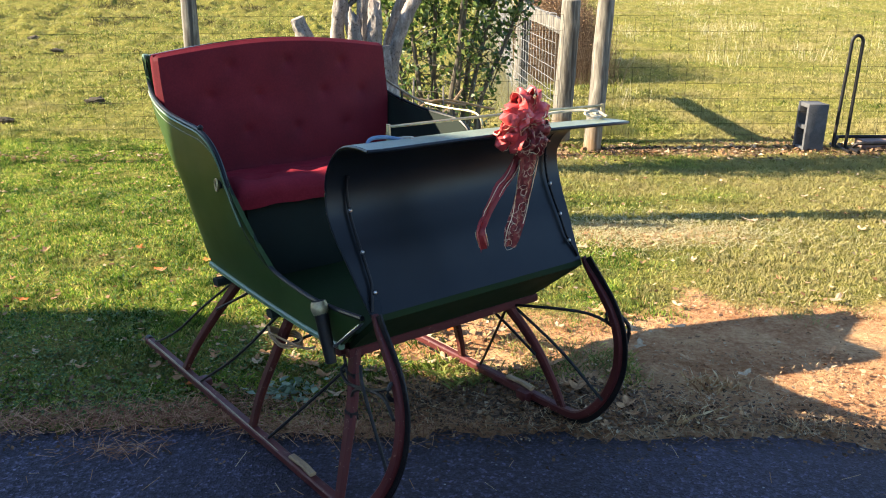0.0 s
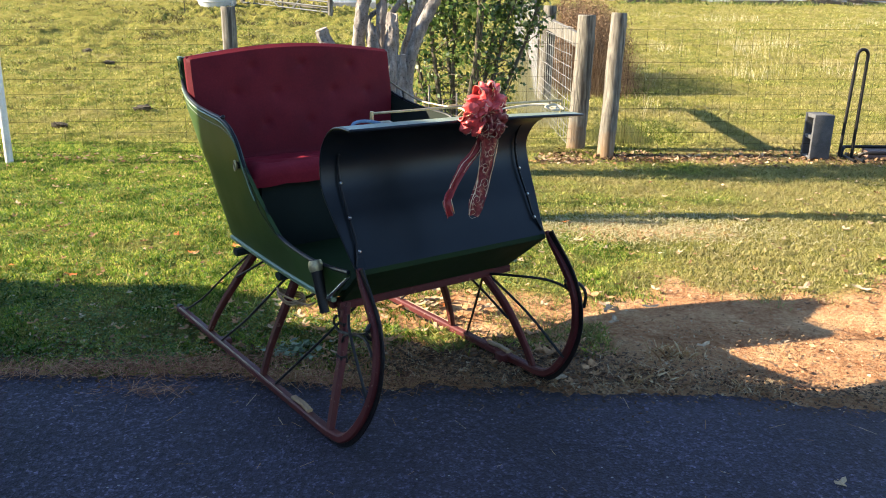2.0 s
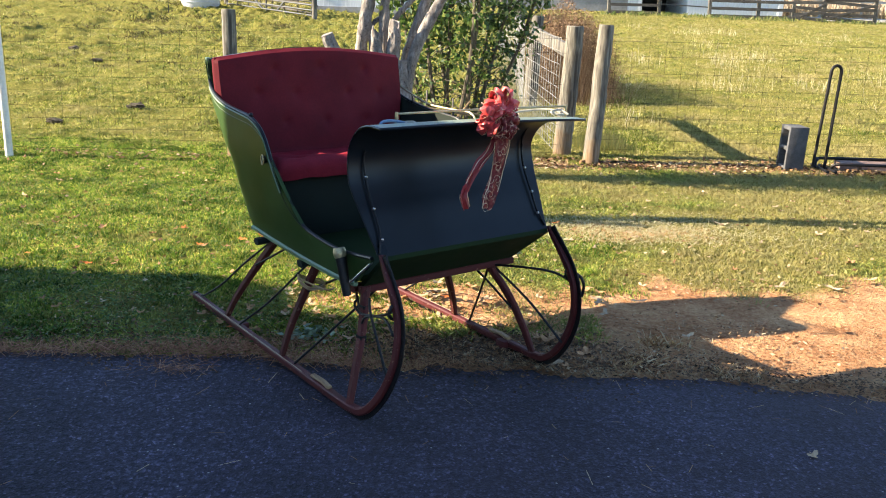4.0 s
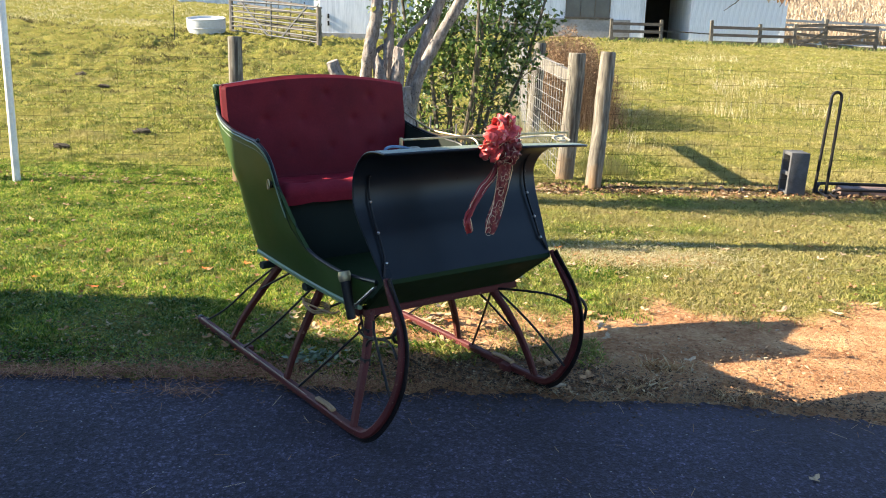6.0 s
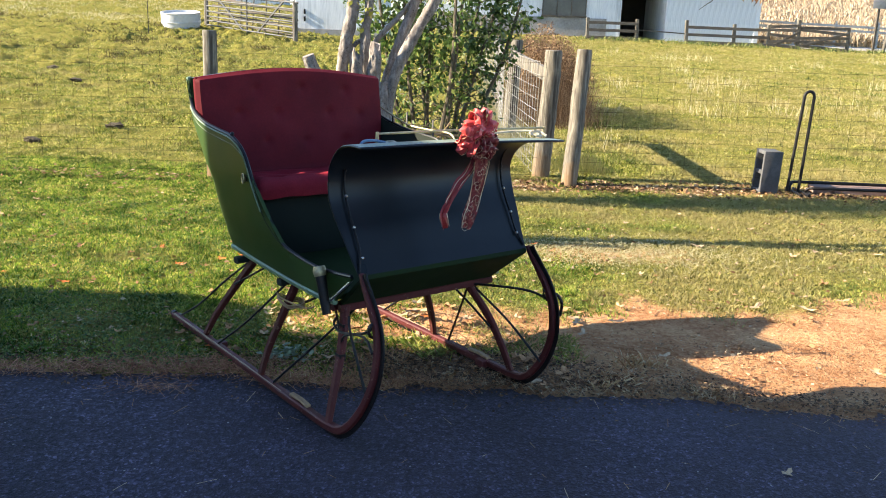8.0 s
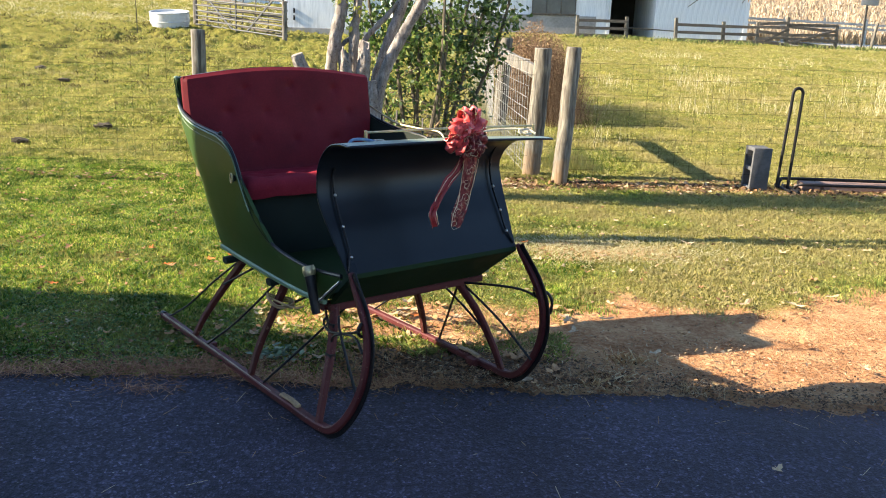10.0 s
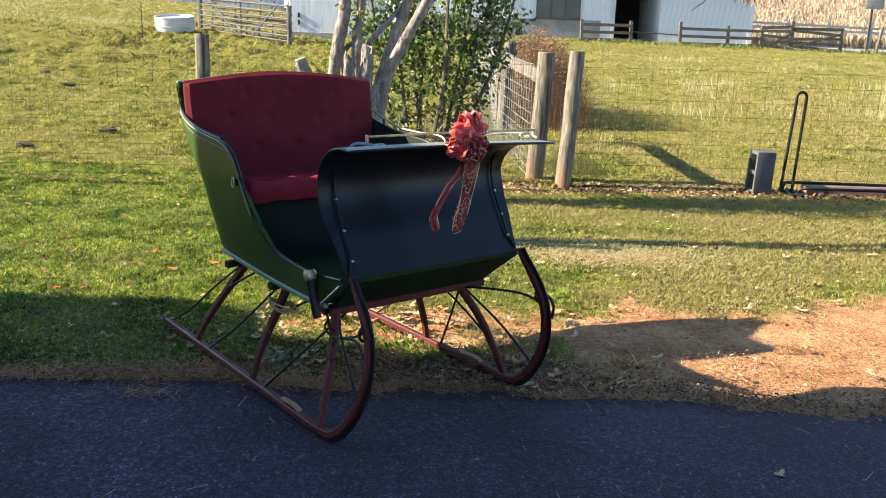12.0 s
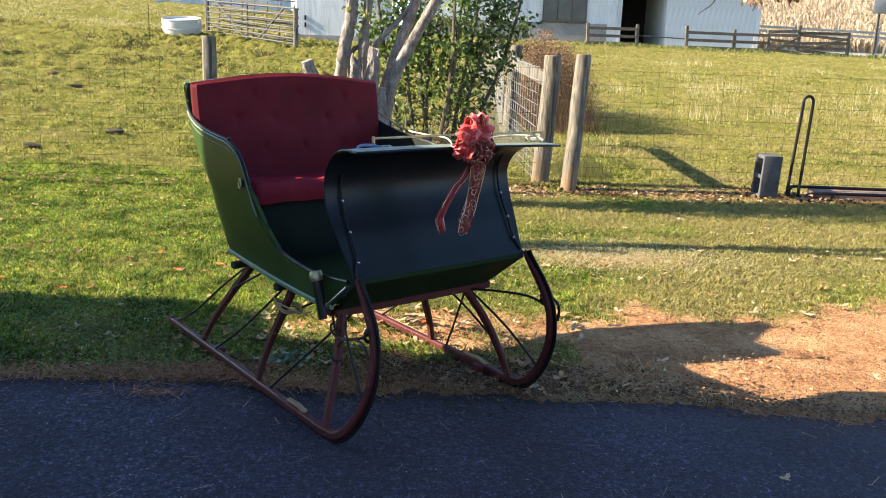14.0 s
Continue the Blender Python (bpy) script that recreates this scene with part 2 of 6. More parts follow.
def post_material():
    """Weathered wood: grey, with dark checks and streaks along the grain and mud splashed on the foot."""
    m, nt, b = material("weathered_fence_wood", 0.9)
    along, vec = coords(nt, (1, 1, 0.09)), coords(nt)
    grain, streak, patch = noise_tex(nt, along, 55, 5, 0.6), noise_tex(nt, along, 20, 3), noise_tex(nt, vec, 6, 4, 0.6)
    col = ramp(nt, grain, (0.3, (0.06, 0.05, 0.04)), (0.5, (0.13, 0.115, 0.09)), (0.7, (0.25, 0.228, 0.185)))
    col = mix(nt, ramp(nt, streak, (0.4, (0.85, 0.85, 0.85)), (0.47, (0, 0, 0))), col, (0.045, 0.037, 0.03))
    col = mix(nt, ramp(nt, patch, (0.56, (0, 0, 0)), (0.7, (0.7, 0.7, 0.7))), col, (0.07, 0.062, 0.05))
    sep, foot, edge = nt.nodes.new("ShaderNodeSeparateXYZ"), nt.nodes.new("ShaderNodeMapRange"), nt.nodes.new("ShaderNodeMath")
    nt.links.new(vec, sep.inputs[0])
    edge.operation = "MULTIPLY_ADD"
    edge.inputs[1].default_value = -0.5
    nt.links.new(patch, edge.inputs[0])
    nt.links.new(sep.outputs[2], edge.inputs[2])
    foot.inputs[1].default_value, foot.inputs[2].default_value, foot.inputs[3].default_value, foot.inputs[4].default_value = -0.2, 0.0, 0.7, 0.0
    nt.links.new(edge.outputs[0], foot.inputs[0])
    col = mix(nt, foot.outputs[0], col, (0.2, 0.115, 0.05))
    info, hsv, mr = nt.nodes.new("ShaderNodeObjectInfo"), nt.nodes.new("ShaderNodeHueSaturation"), nt.nodes.new("ShaderNodeMapRange")
    mr.inputs[3].default_value, mr.inputs[4].default_value = 0.85, 1.12
    nt.links.new(info.outputs["Random"], mr.inputs[0])
    nt.links.new(mr.outputs[0], hsv.inputs["Value"])
    nt.links.new(col, hsv.inputs["Color"])
    nt.links.new(hsv.outputs[0], b.inputs["Base Color"])
    bump(nt, b, grain, 0.3, 0.004)
    return m


POST = post_material()
POST_TOP = two_scale("dark_end_grain", (0.03, 0.026, 0.024), (0.06, 0.052, 0.046), (0.12, 0.1, 0.085), 9, 60, 0.95)
WIRE = two_scale("galvanised_wire", (0.14, 0.14, 0.12), (0.24, 0.23, 0.21), (0.4, 0.4, 0.38), 3, 30, 0.6, 0.3)
WIRE_DARK = two_scale("rusty_fence_wire", (0.012, 0.011, 0.008), (0.025, 0.021, 0.015), (0.05, 0.042, 0.028), 3, 30, 1.0, 0.0)
WIRE_DARK.node_tree.nodes["Principled BSDF"].inputs["Specular IOR Level"].default_value = 0.0


def bark_material():
    """Grey flaking bark: pale ridges, dark furrows and beetle holes."""
    m, nt, b = material("grey_bark", 0.95)
    vec, along = coords(nt), coords(nt, (1, 1, 0.3))
    fine, ridge, patch = noise_tex(nt, vec, 120, 5, 0.7), noise_tex(nt, along, 48, 6, 0.65), noise_tex(nt, vec, 11, 4, 0.6)
    col = mix(nt, 0.4, ramp(nt, ridge, (0.36, (0.05, 0.04, 0.033)), (0.5, (0.22, 0.19, 0.165)), (0.66, (0.46, 0.41, 0.365))), ramp(nt, fine, (0.35, (0.1, 0.085, 0.07)), (0.65, (0.4, 0.36, 0.32))))
    col = mix(nt, ramp(nt, patch, (0.42, (0, 0, 0)), (0.58, (0.6, 0.6, 0.6))), col, (0.13, 0.105, 0.088))
    pits = nt.nodes.new("ShaderNodeTexVoronoi")
    pits.inputs["Scale"].default_value = 60
    nt.links.new(vec, pits.inputs["Vector"])
    holes = mix(nt, 1.0, ramp(nt, pits.outputs["Distance"], (0.2, (1, 1, 1)), (0.34, (0, 0, 0))), ramp(nt, patch, (0.5, (0, 0, 0)), (0.56, (1, 1, 1))), "MULTIPLY")
    nt.links.new(mix(nt, holes, col, (0.07, 0.055, 0.045)), b.inputs["Base Color"])
    bump(nt, b, ridge, 0.5, 0.012)
    return m


BARK = bark_material()
STEM = two_scale("brown_stem_bark", (0.05, 0.04, 0.028), (0.11, 0.088, 0.06), (0.2, 0.17, 0.12), 8, 60, 0.9)
CONCRETE = two_scale("grey_concrete", (0.04, 0.04, 0.041), (0.078, 0.078, 0.08), (0.13, 0.13, 0.13), 9, 120, 0.95, relief=0.6, depth=0.004)
WHITEPAINT = two_scale("weathered_white_boards", (0.36, 0.38, 0.4), (0.66, 0.67, 0.68), (0.8, 0.8, 0.79), 0.8, 7, 0.8, stretch=(2.5, 2.5, 0.25))
FOUNDATION = two_scale("grey_weathered_base_boards", (0.16, 0.15, 0.14), (0.27, 0.26, 0.25), (0.4, 0.39, 0.38), 0.9, 9, 0.95)
ROOFING = two_scale("dull_metal_roof", (0.12, 0.12, 0.13), (0.2, 0.2, 0.21), (0.28, 0.28, 0.28), 1, 8, 0.6, 0.3)
DARKROOM = two_scale("dark_barn_inside", (0.01, 0.01, 0.011), (0.018, 0.017, 0.017), (0.03, 0.028, 0.026), 1, 9, 0.95)
OLDBOARD = two_scale("dark_weathered_boards", (0.04, 0.034, 0.028), (0.085, 0.072, 0.058), (0.18, 0.155, 0.125), 3, 30, 0.95, stretch=(1, 5, 5), spread=0.2)
GALV = two_scale("galvanised_tube", (0.03, 0.031, 0.031), (0.052, 0.053, 0.053), (0.095, 0.095, 0.093), 3, 20, 0.6, 0.1)
TANKMAT = two_scale("pale_tank_metal", (0.34, 0.35, 0.36), (0.48, 0.49, 0.5), (0.6, 0.6, 0.6), 2, 15, 0.6, 0.1)
POLEMAT = two_scale("white_pole_enamel", (0.5, 0.49, 0.46), (0.72, 0.71, 0.68), (0.8, 0.8, 0.78), 4, 40, 0.35)
PLANK = two_scale("red_brown_timber", (0.12, 0.07, 0.055), (0.22, 0.14, 0.11), (0.34, 0.24, 0.2), 4, 40, 0.9, stretch=(1, 8, 8))
GLASS = two_scale("dark_window_glass", (0.03, 0.035, 0.04), (0.05, 0.055, 0.06), (0.09, 0.1, 0.1), 1, 6, 0.12)
GRASS = by_island("lawn_grass", [(0.045, 0.115, 0.024), (0.105, 0.2, 0.03), (0.17, 0.27, 0.036), (0.28, 0.33, 0.055), (0.5, 0.46, 0.17)], 0.5, 0.45, 0.5, (-0.27, 0.22))
PASTURE = by_island("pasture_grass", [(0.085, 0.11, 0.018), (0.165, 0.205, 0.036), (0.27, 0.3, 0.065), (0.37, 0.36, 0.12), (0.46, 0.42, 0.22)], 0.6, 0.35, 0.5, (-0.09, 0.07))
STRAW = by_island("dry_straw", [(0.24, 0.12, 0.055), (0.38, 0.22, 0.1), (0.5, 0.35, 0.18), (0.6, 0.48, 0.3)], 0.8, 0.2)
FOLIAGE = by_island("bush_leaves", [(0.03, 0.062, 0.014), (0.06, 0.11, 0.024), (0.11, 0.17, 0.04), (0.24, 0.28, 0.08)], 0.35, 0.5)
LITTER = by_island("fallen_leaf_litter", [(0.12, 0.06, 0.03), (0.22, 0.12, 0.06), (0.34, 0.22, 0.12), (0.52, 0.4, 0.25)], 0.75, 0.15)
DARK_LITTER = by_island("rotting_leaves", [(0.04, 0.026, 0.016), (0.1, 0.06, 0.036), (0.19, 0.115, 0.065)], 0.85, 0.05)
TWIGS = by_island("brown_brush", [(0.08, 0.045, 0.025), (0.19, 0.115, 0.065), (0.34, 0.23, 0.14)], 0.9, 0.1)
PALE_STRAW = by_island("pale_seed_grass", [(0.45, 0.38, 0.2), (0.58, 0.5, 0.3), (0.68, 0.62, 0.42)], 0.8, 0.3)
YELLOWLEAF = by_island("yellow_leaves", [(0.12, 0.15, 0.03), (0.24, 0.24, 0.05), (0.42, 0.36, 0.08)], 0.5, 0.45)
PINE = by_island("pine_needles", [(0.12, 0.045, 0.022), (0.27, 0.125, 0.062), (0.5, 0.3, 0.17)], 0.85, 0.1)
PASTURE_DRY = by_island("dry_pasture_stems", [(0.36, 0.32, 0.15), (0.46, 0.41, 0.22), (0.56, 0.5, 0.31)], 0.8, 0.3)
CORN = by_island("dry_corn", [(0.25, 0.18, 0.115), (0.4, 0.31, 0.21), (0.55, 0.47, 0.35)], 0.9, 0.2)
# Pale grey-green that stands in for sky reflected along the dash lip.
LIP_SHEEN = two_scale("dusty_grey_green_enamel", (0.11, 0.14, 0.11), (0.17, 0.21, 0.165), (0.25, 0.3, 0.24), 6, 60, 0.35)
DEAD_WEED = by_island("dead_brown_weeds", [(0.035, 0.03, 0.012), (0.07, 0.06, 0.022), (0.13, 0.11, 0.04), (0.22, 0.19, 0.08)], 0.8, 0.2)
LANE = two_scale("pale_lane_gravel", (0.2, 0.18, 0.15), (0.3, 0.27, 0.23), (0.4, 0.37, 0.32), 1, 12, 0.95)
PALEBOARD = two_scale("bleached_rail_boards", (0.3, 0.27, 0.23), (0.46, 0.42, 0.36), (0.6, 0.56, 0.5), 2, 20, 0.9, stretch=(1, 5, 5))
SIGNBACK = two_scale("dull_sign_metal", (0.2, 0.2, 0.21), (0.28, 0.28, 0.29), (0.36, 0.36, 0.37), 4, 30, 0.5, 0.4)
EARTH = two_scale("dark_damp_earth", (0.03, 0.022, 0.013), (0.07, 0.055, 0.032), (0.16, 0.125, 0.07), 6, 30, 1.0, relief=0.8, depth=0.02)
FOLIAGE.node_tree.nodes["Principled BSDF"].inputs["Specular IOR Level"].default_value = 0.6
WEED_GREEN = by_island("olive_weeds", [(0.05, 0.08, 0.02), (0.1, 0.14, 0.035), (0.2, 0.22, 0.07), (0.3, 0.27, 0.12)], 0.6, 0.3)
CLOVER = by_island("clover_leaves", [(0.035, 0.075, 0.022), (0.065, 0.125, 0.032), (0.12, 0.19, 0.05), (0.24, 0.28, 0.08)], 0.5, 0.35)
WEED = by_island("grey_green_weed", [(0.1, 0.15, 0.09), (0.17, 0.23, 0.15), (0.26, 0.33, 0.23)], 0.6, 0.2)
SOIL = ground_material()
ASPHALT = asphalt_material()


# ---- mesh helpers ----
def part(name, bm, mat, parent=None, label="", smooth=True, mats=()):
    me = bpy.data.meshes.new(name)
    bmesh.ops.recalc_face_normals(bm, faces=bm.faces)
    bm.to_mesh(me)
    bm.free()
    for m in (mat, *mats):
        me.materials.append(m)
    if smooth:
        me.polygons.foreach_set("use_smooth", [True] * len(me.polygons))
        me.set_sharp_from_angle(angle=radians(40))
    ob = new(name, me)
    ob.parent = parent
    return tagged(ob, label)


def again(ob, parent, m=None):
    """Another piece on the same mesh."""
    o = new(ob.name.split(".")[0], ob.data)
    o.parent = parent
    if m is not None:
        o.matrix_basis = m
    if "label" in ob:
        o["label"] = ob["label"]
    return o


def empty(name, m, label, category, group="", kind=""):
    e = new(name)
    e.matrix_basis = m
    return tagged(e, label, category, group, kind)


def bez(points, n):
    """Smooth curve of n points through the given ones (Catmull-Rom, even steps of the parameter)."""
    p = [Vector(q) for q in points]
    p = [p[0] * 2 - p[1]] + p + [p[-1] * 2 - p[-2]]
    out = []
    for i in range(n):
        s = i / (n - 1) * (len(p) - 3)
        k = min(int(s), len(p) - 4)
        t = s - k
        a, b, c, d = p[k:k + 4]
        out.append(0.5 * ((2 * b) + (c - a) * t + (2 * a - 5 * b + 4 * c - d) * t * t + (3 * b - a - 3 * c + d) * t ** 3))
    return out


def sweep(bm, pts, profile, up=(0, 0, 1), scale=None, closed=False, caps=True):
    """Carry a closed profile of (side, up) pairs along the points."""
    pts = [Vector(p) for p in pts]
    rings, n, up = [], len(pts), Vector(up)
    for i, p in enumerate(pts):
        if closed:
            d = pts[(i + 1) % n] - pts[i - 1]
        else:
            d = pts[min(i + 1, n - 1)] - pts[max(i - 1, 0)]
        d = d.normalized() if d.length > 1e-9 else Vector((1, 0, 0))
        side = d.cross(up)
        if side.length < 1e-4:
            side = d.cross(Vector((0.3, 1, 0.1)))
        side.normalize()
        top = side.cross(d).normalized()
        k = scale(i / max(1, n - 1)) if scale else 1.0
        rings.append([bm.verts.new(p + side * a * k + top * b * k) for a, b in profile])
    m = len(profile)
    for i in range(n if closed else n - 1):
        r, s = rings[i], rings[(i + 1) % n]
        for j in range(m):
            bm.faces.new((r[j], r[(j + 1) % m], s[(j + 1) % m], s[j]))
    if caps and not closed:
        bm.faces.new(rings[0][::-1])
        bm.faces.new(rings[-1])
    return bm


def circle(r, n=8):
    return [(r * math.cos(2 * math.pi * i / n), r * math.sin(2 * math.pi * i / n)) for i in range(n)]


def rect(w, h, c=0.004):
    w, h = w / 2, h / 2
    c = min(c, w * 0.6, h * 0.6)
    return [(w, -h + c), (w, h - c), (w - c, h), (-w + c, h), (-w, h - c), (-w, -h + c), (-w + c, -h), (w - c, -h)]


def tube(pts, r, n=8, scale=None, up=(0, 0, 1)):
    return sweep(bmesh.new(), pts, circle(r, n), up, scale)


def bar(pts, w, h, up=(0, 0, 1), c=0.004, scale=None):
    return sweep(bmesh.new(), pts, rect(w, h, c), up, scale)


def box(bm, size, at=(0, 0, 0), bevel=0.0, turn=None):
    made = bmesh.ops.create_cube(bm, size=1.0)["verts"]
    bmesh.ops.scale(bm, vec=size, verts=made)
    if bevel:
        edges = list({e for v in made for e in v.link_edges})
        made = list({v for f in bmesh.ops.bevel(bm, geom=edges, offset=bevel, segments=2, affect="EDGES", profile=0.6)["faces"] for v in f.verts} | {v for v in made if v.is_valid})
    m = Matrix.Translation(at) @ (turn or Matrix())
    bmesh.ops.transform(bm, matrix=m, verts=made)
    return bm


def sheet(fn, nu, nv, thick):
    """A curved sheet with thickness: fn(a, b) gives a place for a and b from 0 to 1."""
    p = [[Vector(fn(i / nu, j / nv)) for j in range(nv + 1)] for i in range(nu + 1)]
    bm = bmesh.new()
    a, b = [], []
    for i in range(nu + 1):
        ra, rb = [], []
        for j in range(nv + 1):
            du = p[min(i + 1, nu)][j] - p[max(i - 1, 0)][j]
            dv = p[i][min(j + 1, nv)] - p[i][max(j - 1, 0)]
            nrm = du.cross(dv)
            nrm = nrm.normalized() if nrm.length > 1e-9 else Vector((0, 0, 1))
            ra.append(bm.verts.new(p[i][j] + nrm * thick / 2))
            rb.append(bm.verts.new(p[i][j] - nrm * thick / 2))
        a.append(ra)
        b.append(rb)
    for i in range(nu):
        for j in range(nv):
            bm.faces.new((a[i][j], a[i + 1][j], a[i + 1][j + 1], a[i][j + 1]))
            bm.faces.new((b[i][j], b[i][j + 1], b[i + 1][j + 1], b[i + 1][j]))
    for i in range(nu):
        bm.faces.new((a[i][0], b[i][0], b[i + 1][0], a[i + 1][0]))
        bm.faces.new((a[i][nv], a[i + 1][nv], b[i + 1][nv], b[i][nv]))
    for j in range(nv):
        bm.faces.new((a[0][j], a[0][j + 1], b[0][j + 1], b[0][j]))
        bm.faces.new((a[nu][j], b[nu][j], b[nu][j + 1], a[nu][j + 1]))
    return bm


def lerp_curve(points, t):
    """A point on a polyline by its share of the length."""
    p = [Vector(q) for q in points]
    d = [(p[i + 1] - p[i]).length for i in range(len(p) - 1)]
    s = t * sum(d)
    for i, k in enumerate(d):
        if s <= k or i == len(d) - 1:
            return p[i].lerp(p[i + 1], min(1, s / k if k else 0))
        s -= k


def interp(x, xs, ys):
    return float(np.interp(x, xs, ys))


def quick_mesh(name, verts, faces, mat):
    """A mesh from arrays of vertices (n, 3) and faces (m, k)."""
    me = bpy.data.meshes.new(name)
    n, (m, k) = len(verts), faces.shape
    me.vertices.add(n)
    me.vertices.foreach_set("co", np.ascontiguousarray(verts, dtype=np.float32).ravel())
    me.loops.add(m * k)
    me.loops.foreach_set("vertex_index", np.ascontiguousarray(faces, dtype=np.int32).ravel())
    me.polygons.add(m)
    me.polygons.foreach_set("loop_start", np.arange(0, m * k, k, dtype=np.int32))
    me.materials.append(mat)
    me.update(calc_edges=True)
    return me


rng = np.random.default_rng(7)


# ---- ground ----
def rise(x, y):
    """Height of the land: level by the drive, the pasture rising gently beyond the fence."""
    y = np.asarray(y, dtype=float)
    x = np.asarray(x, dtype=float)
    d = np.clip(y - 7.0, 0, 45)
    return 0.0 + 0.034 * d * d / (d + 2.0) + 0.018 * np.sin(0.9 * x + 0.4 * y) * np.clip((y - 7) / 6, 0, 1) + (-0.009 * np.clip(x, 0, 40) + 0.024 * np.clip(-x - 4, 0, 60)) * np.clip((y - 7) / 30, 0, 1.7) + 0.03 * np.clip(y - 34, 0, 40) * np.clip((-x - 4) / 8, 0, 1)


def drive_edge(x):
    """Where the asphalt ends, as y for an x."""
    x = np.asarray(x, dtype=float)
    return 2.31 + 0.045 * np.clip((-0.35 - x) / 0.4, 0, 1) - 0.07 * np.clip((-0.9 - x), 0, 3) - 0.1 * np.clip(x - 0.9, 0, 6) + 0.018 * np.sin(7 * x) + 0.012 * np.sin(17 * x + 1)


def bareness(x, y):
    """1 on bare dirt, 0 on turf."""
    x, y = np.asarray(x, dtype=float), np.asarray(y, dtype=float)
    along = np.clip((x + 0.35) / 1.1, 0, 1)
    reach = 0.3 * np.clip((x + 0.75) / 0.5, 0, 1) * (1 - along) + 1.15 * along + 0.55 * np.clip((x - 1.5) / 1.2, 0, 1.5)
    reach = reach + along * (0.1 * np.sin(5.3 * x + 1) + 0.07 * np.sin(11.7 * x + 2 * y) + 0.05 * np.sin(23 * x))
    a = np.clip((drive_edge(x) + reach - y) / (0.12 + 0.4 * along) + 0.5, 0, 1)
    a = a * (0.36 + 0.64 * np.clip((x + 0.6) / 0.9, 0, 1))
    b = np.exp(-(((x - 1.15) / 1.0) ** 2 + ((y - 4.62) / 0.42) ** 2) * 1.1) * 0.58
    c = 0.55 * np.clip((x + 0.6) / 1.2, 0.25, 1) * np.exp(-((y - (6.9 + 0.07 * x)) / 0.22) ** 2)
    d = 0.78 * np.exp(-(((x - 0.05) / 0.85) ** 2 + ((y - 3.12) / 0.34) ** 2) ** 2)
    return np.clip(np.maximum.reduce([a, b, c, d]), 0, 1)


def tussocks(x, y):
    """Trodden hummocks of the pasture."""
    x, y = np.asarray(x, dtype=float), np.asarray(y, dtype=float)
    flat = np.array([max(0.0, 0.55 * noise.noise((a * 1.3, b * 0.9, 0)) + 0.6 * noise.noise((a * 4.2, b * 2.4, 7)) + 0.35 * noise.noise((a * 9.0, b * 5.5, 2)) - 0.06) for a, b in zip(x.ravel(), y.ravel())]).reshape(x.shape)
    side = 0.5 + 0.5 * np.clip(-x / 4, -0.15, 1)
    return np.minimum(flat, 0.5) * (0.15 + 0.26 * np.clip((y - 14) / 12, 0, 1)) * side * np.clip((y - 7.6) / 3, 0, 1) * np.clip((70 - y) / 10, 0, 1)


def build_ground():
    xs = np.concatenate([np.linspace(-400, -37, 20), np.linspace(-35, -12.5, 80), np.linspace(-12.3, -4.1, 82), np.linspace(-4, 4.5, 150), np.linspace(4.6, 14, 70), np.linspace(14.3, 30, 40), np.linspace(32, 400, 20)])
    ys = np.concatenate([np.linspace(-200, -3, 12), np.linspace(-2, 1.9, 10), np.linspace(2.0, 8.5, 120), np.linspace(8.6, 22, 130), np.linspace(22.2, 66, 150), np.linspace(68, 600, 20)])
    X, Y = np.meshgrid(xs, ys, indexing="ij")
    Z = rise(X, Y) - 0.012
    rough = np.array([noise.noise((x * 2.2, y * 2.2, 0)) + 0.5 * noise.noise((x * 6, y * 6, 3)) for x, y in zip(X.ravel(), Y.ravel())]).reshape(X.shape)
    fade = np.clip((Y - drive_edge(X)) / 0.5, 0, 1)
    Z += rough * 0.014 * fade + tussocks(X, Y)
    Z -= 0.05 * np.clip((drive_edge(X) - 0.12 - Y) / 0.1, 0, 1)
    n, m = len(xs), len(ys)
    i = np.arange(n * m).reshape(n, m)
    faces = np.stack([i[:-1, :-1], i[1:, :-1], i[1:, 1:], i[:-1, 1:]], -1).reshape(-1, 4)
    me = quick_mesh("ground", np.stack([X, Y, Z], -1).reshape(-1, 3), faces, SOIL)
    att = me.attributes.new("bare", "FLOAT", "POINT")
    att.data.foreach_set("value", bareness(X, Y).ravel().astype(np.float32))
    me.polygons.foreach_set("use_smooth", [True] * len(me.polygons))
    tagged(new("ground", me), "autumn lawn and pasture with patches of bare reddish dirt", "ground", "", "structure")


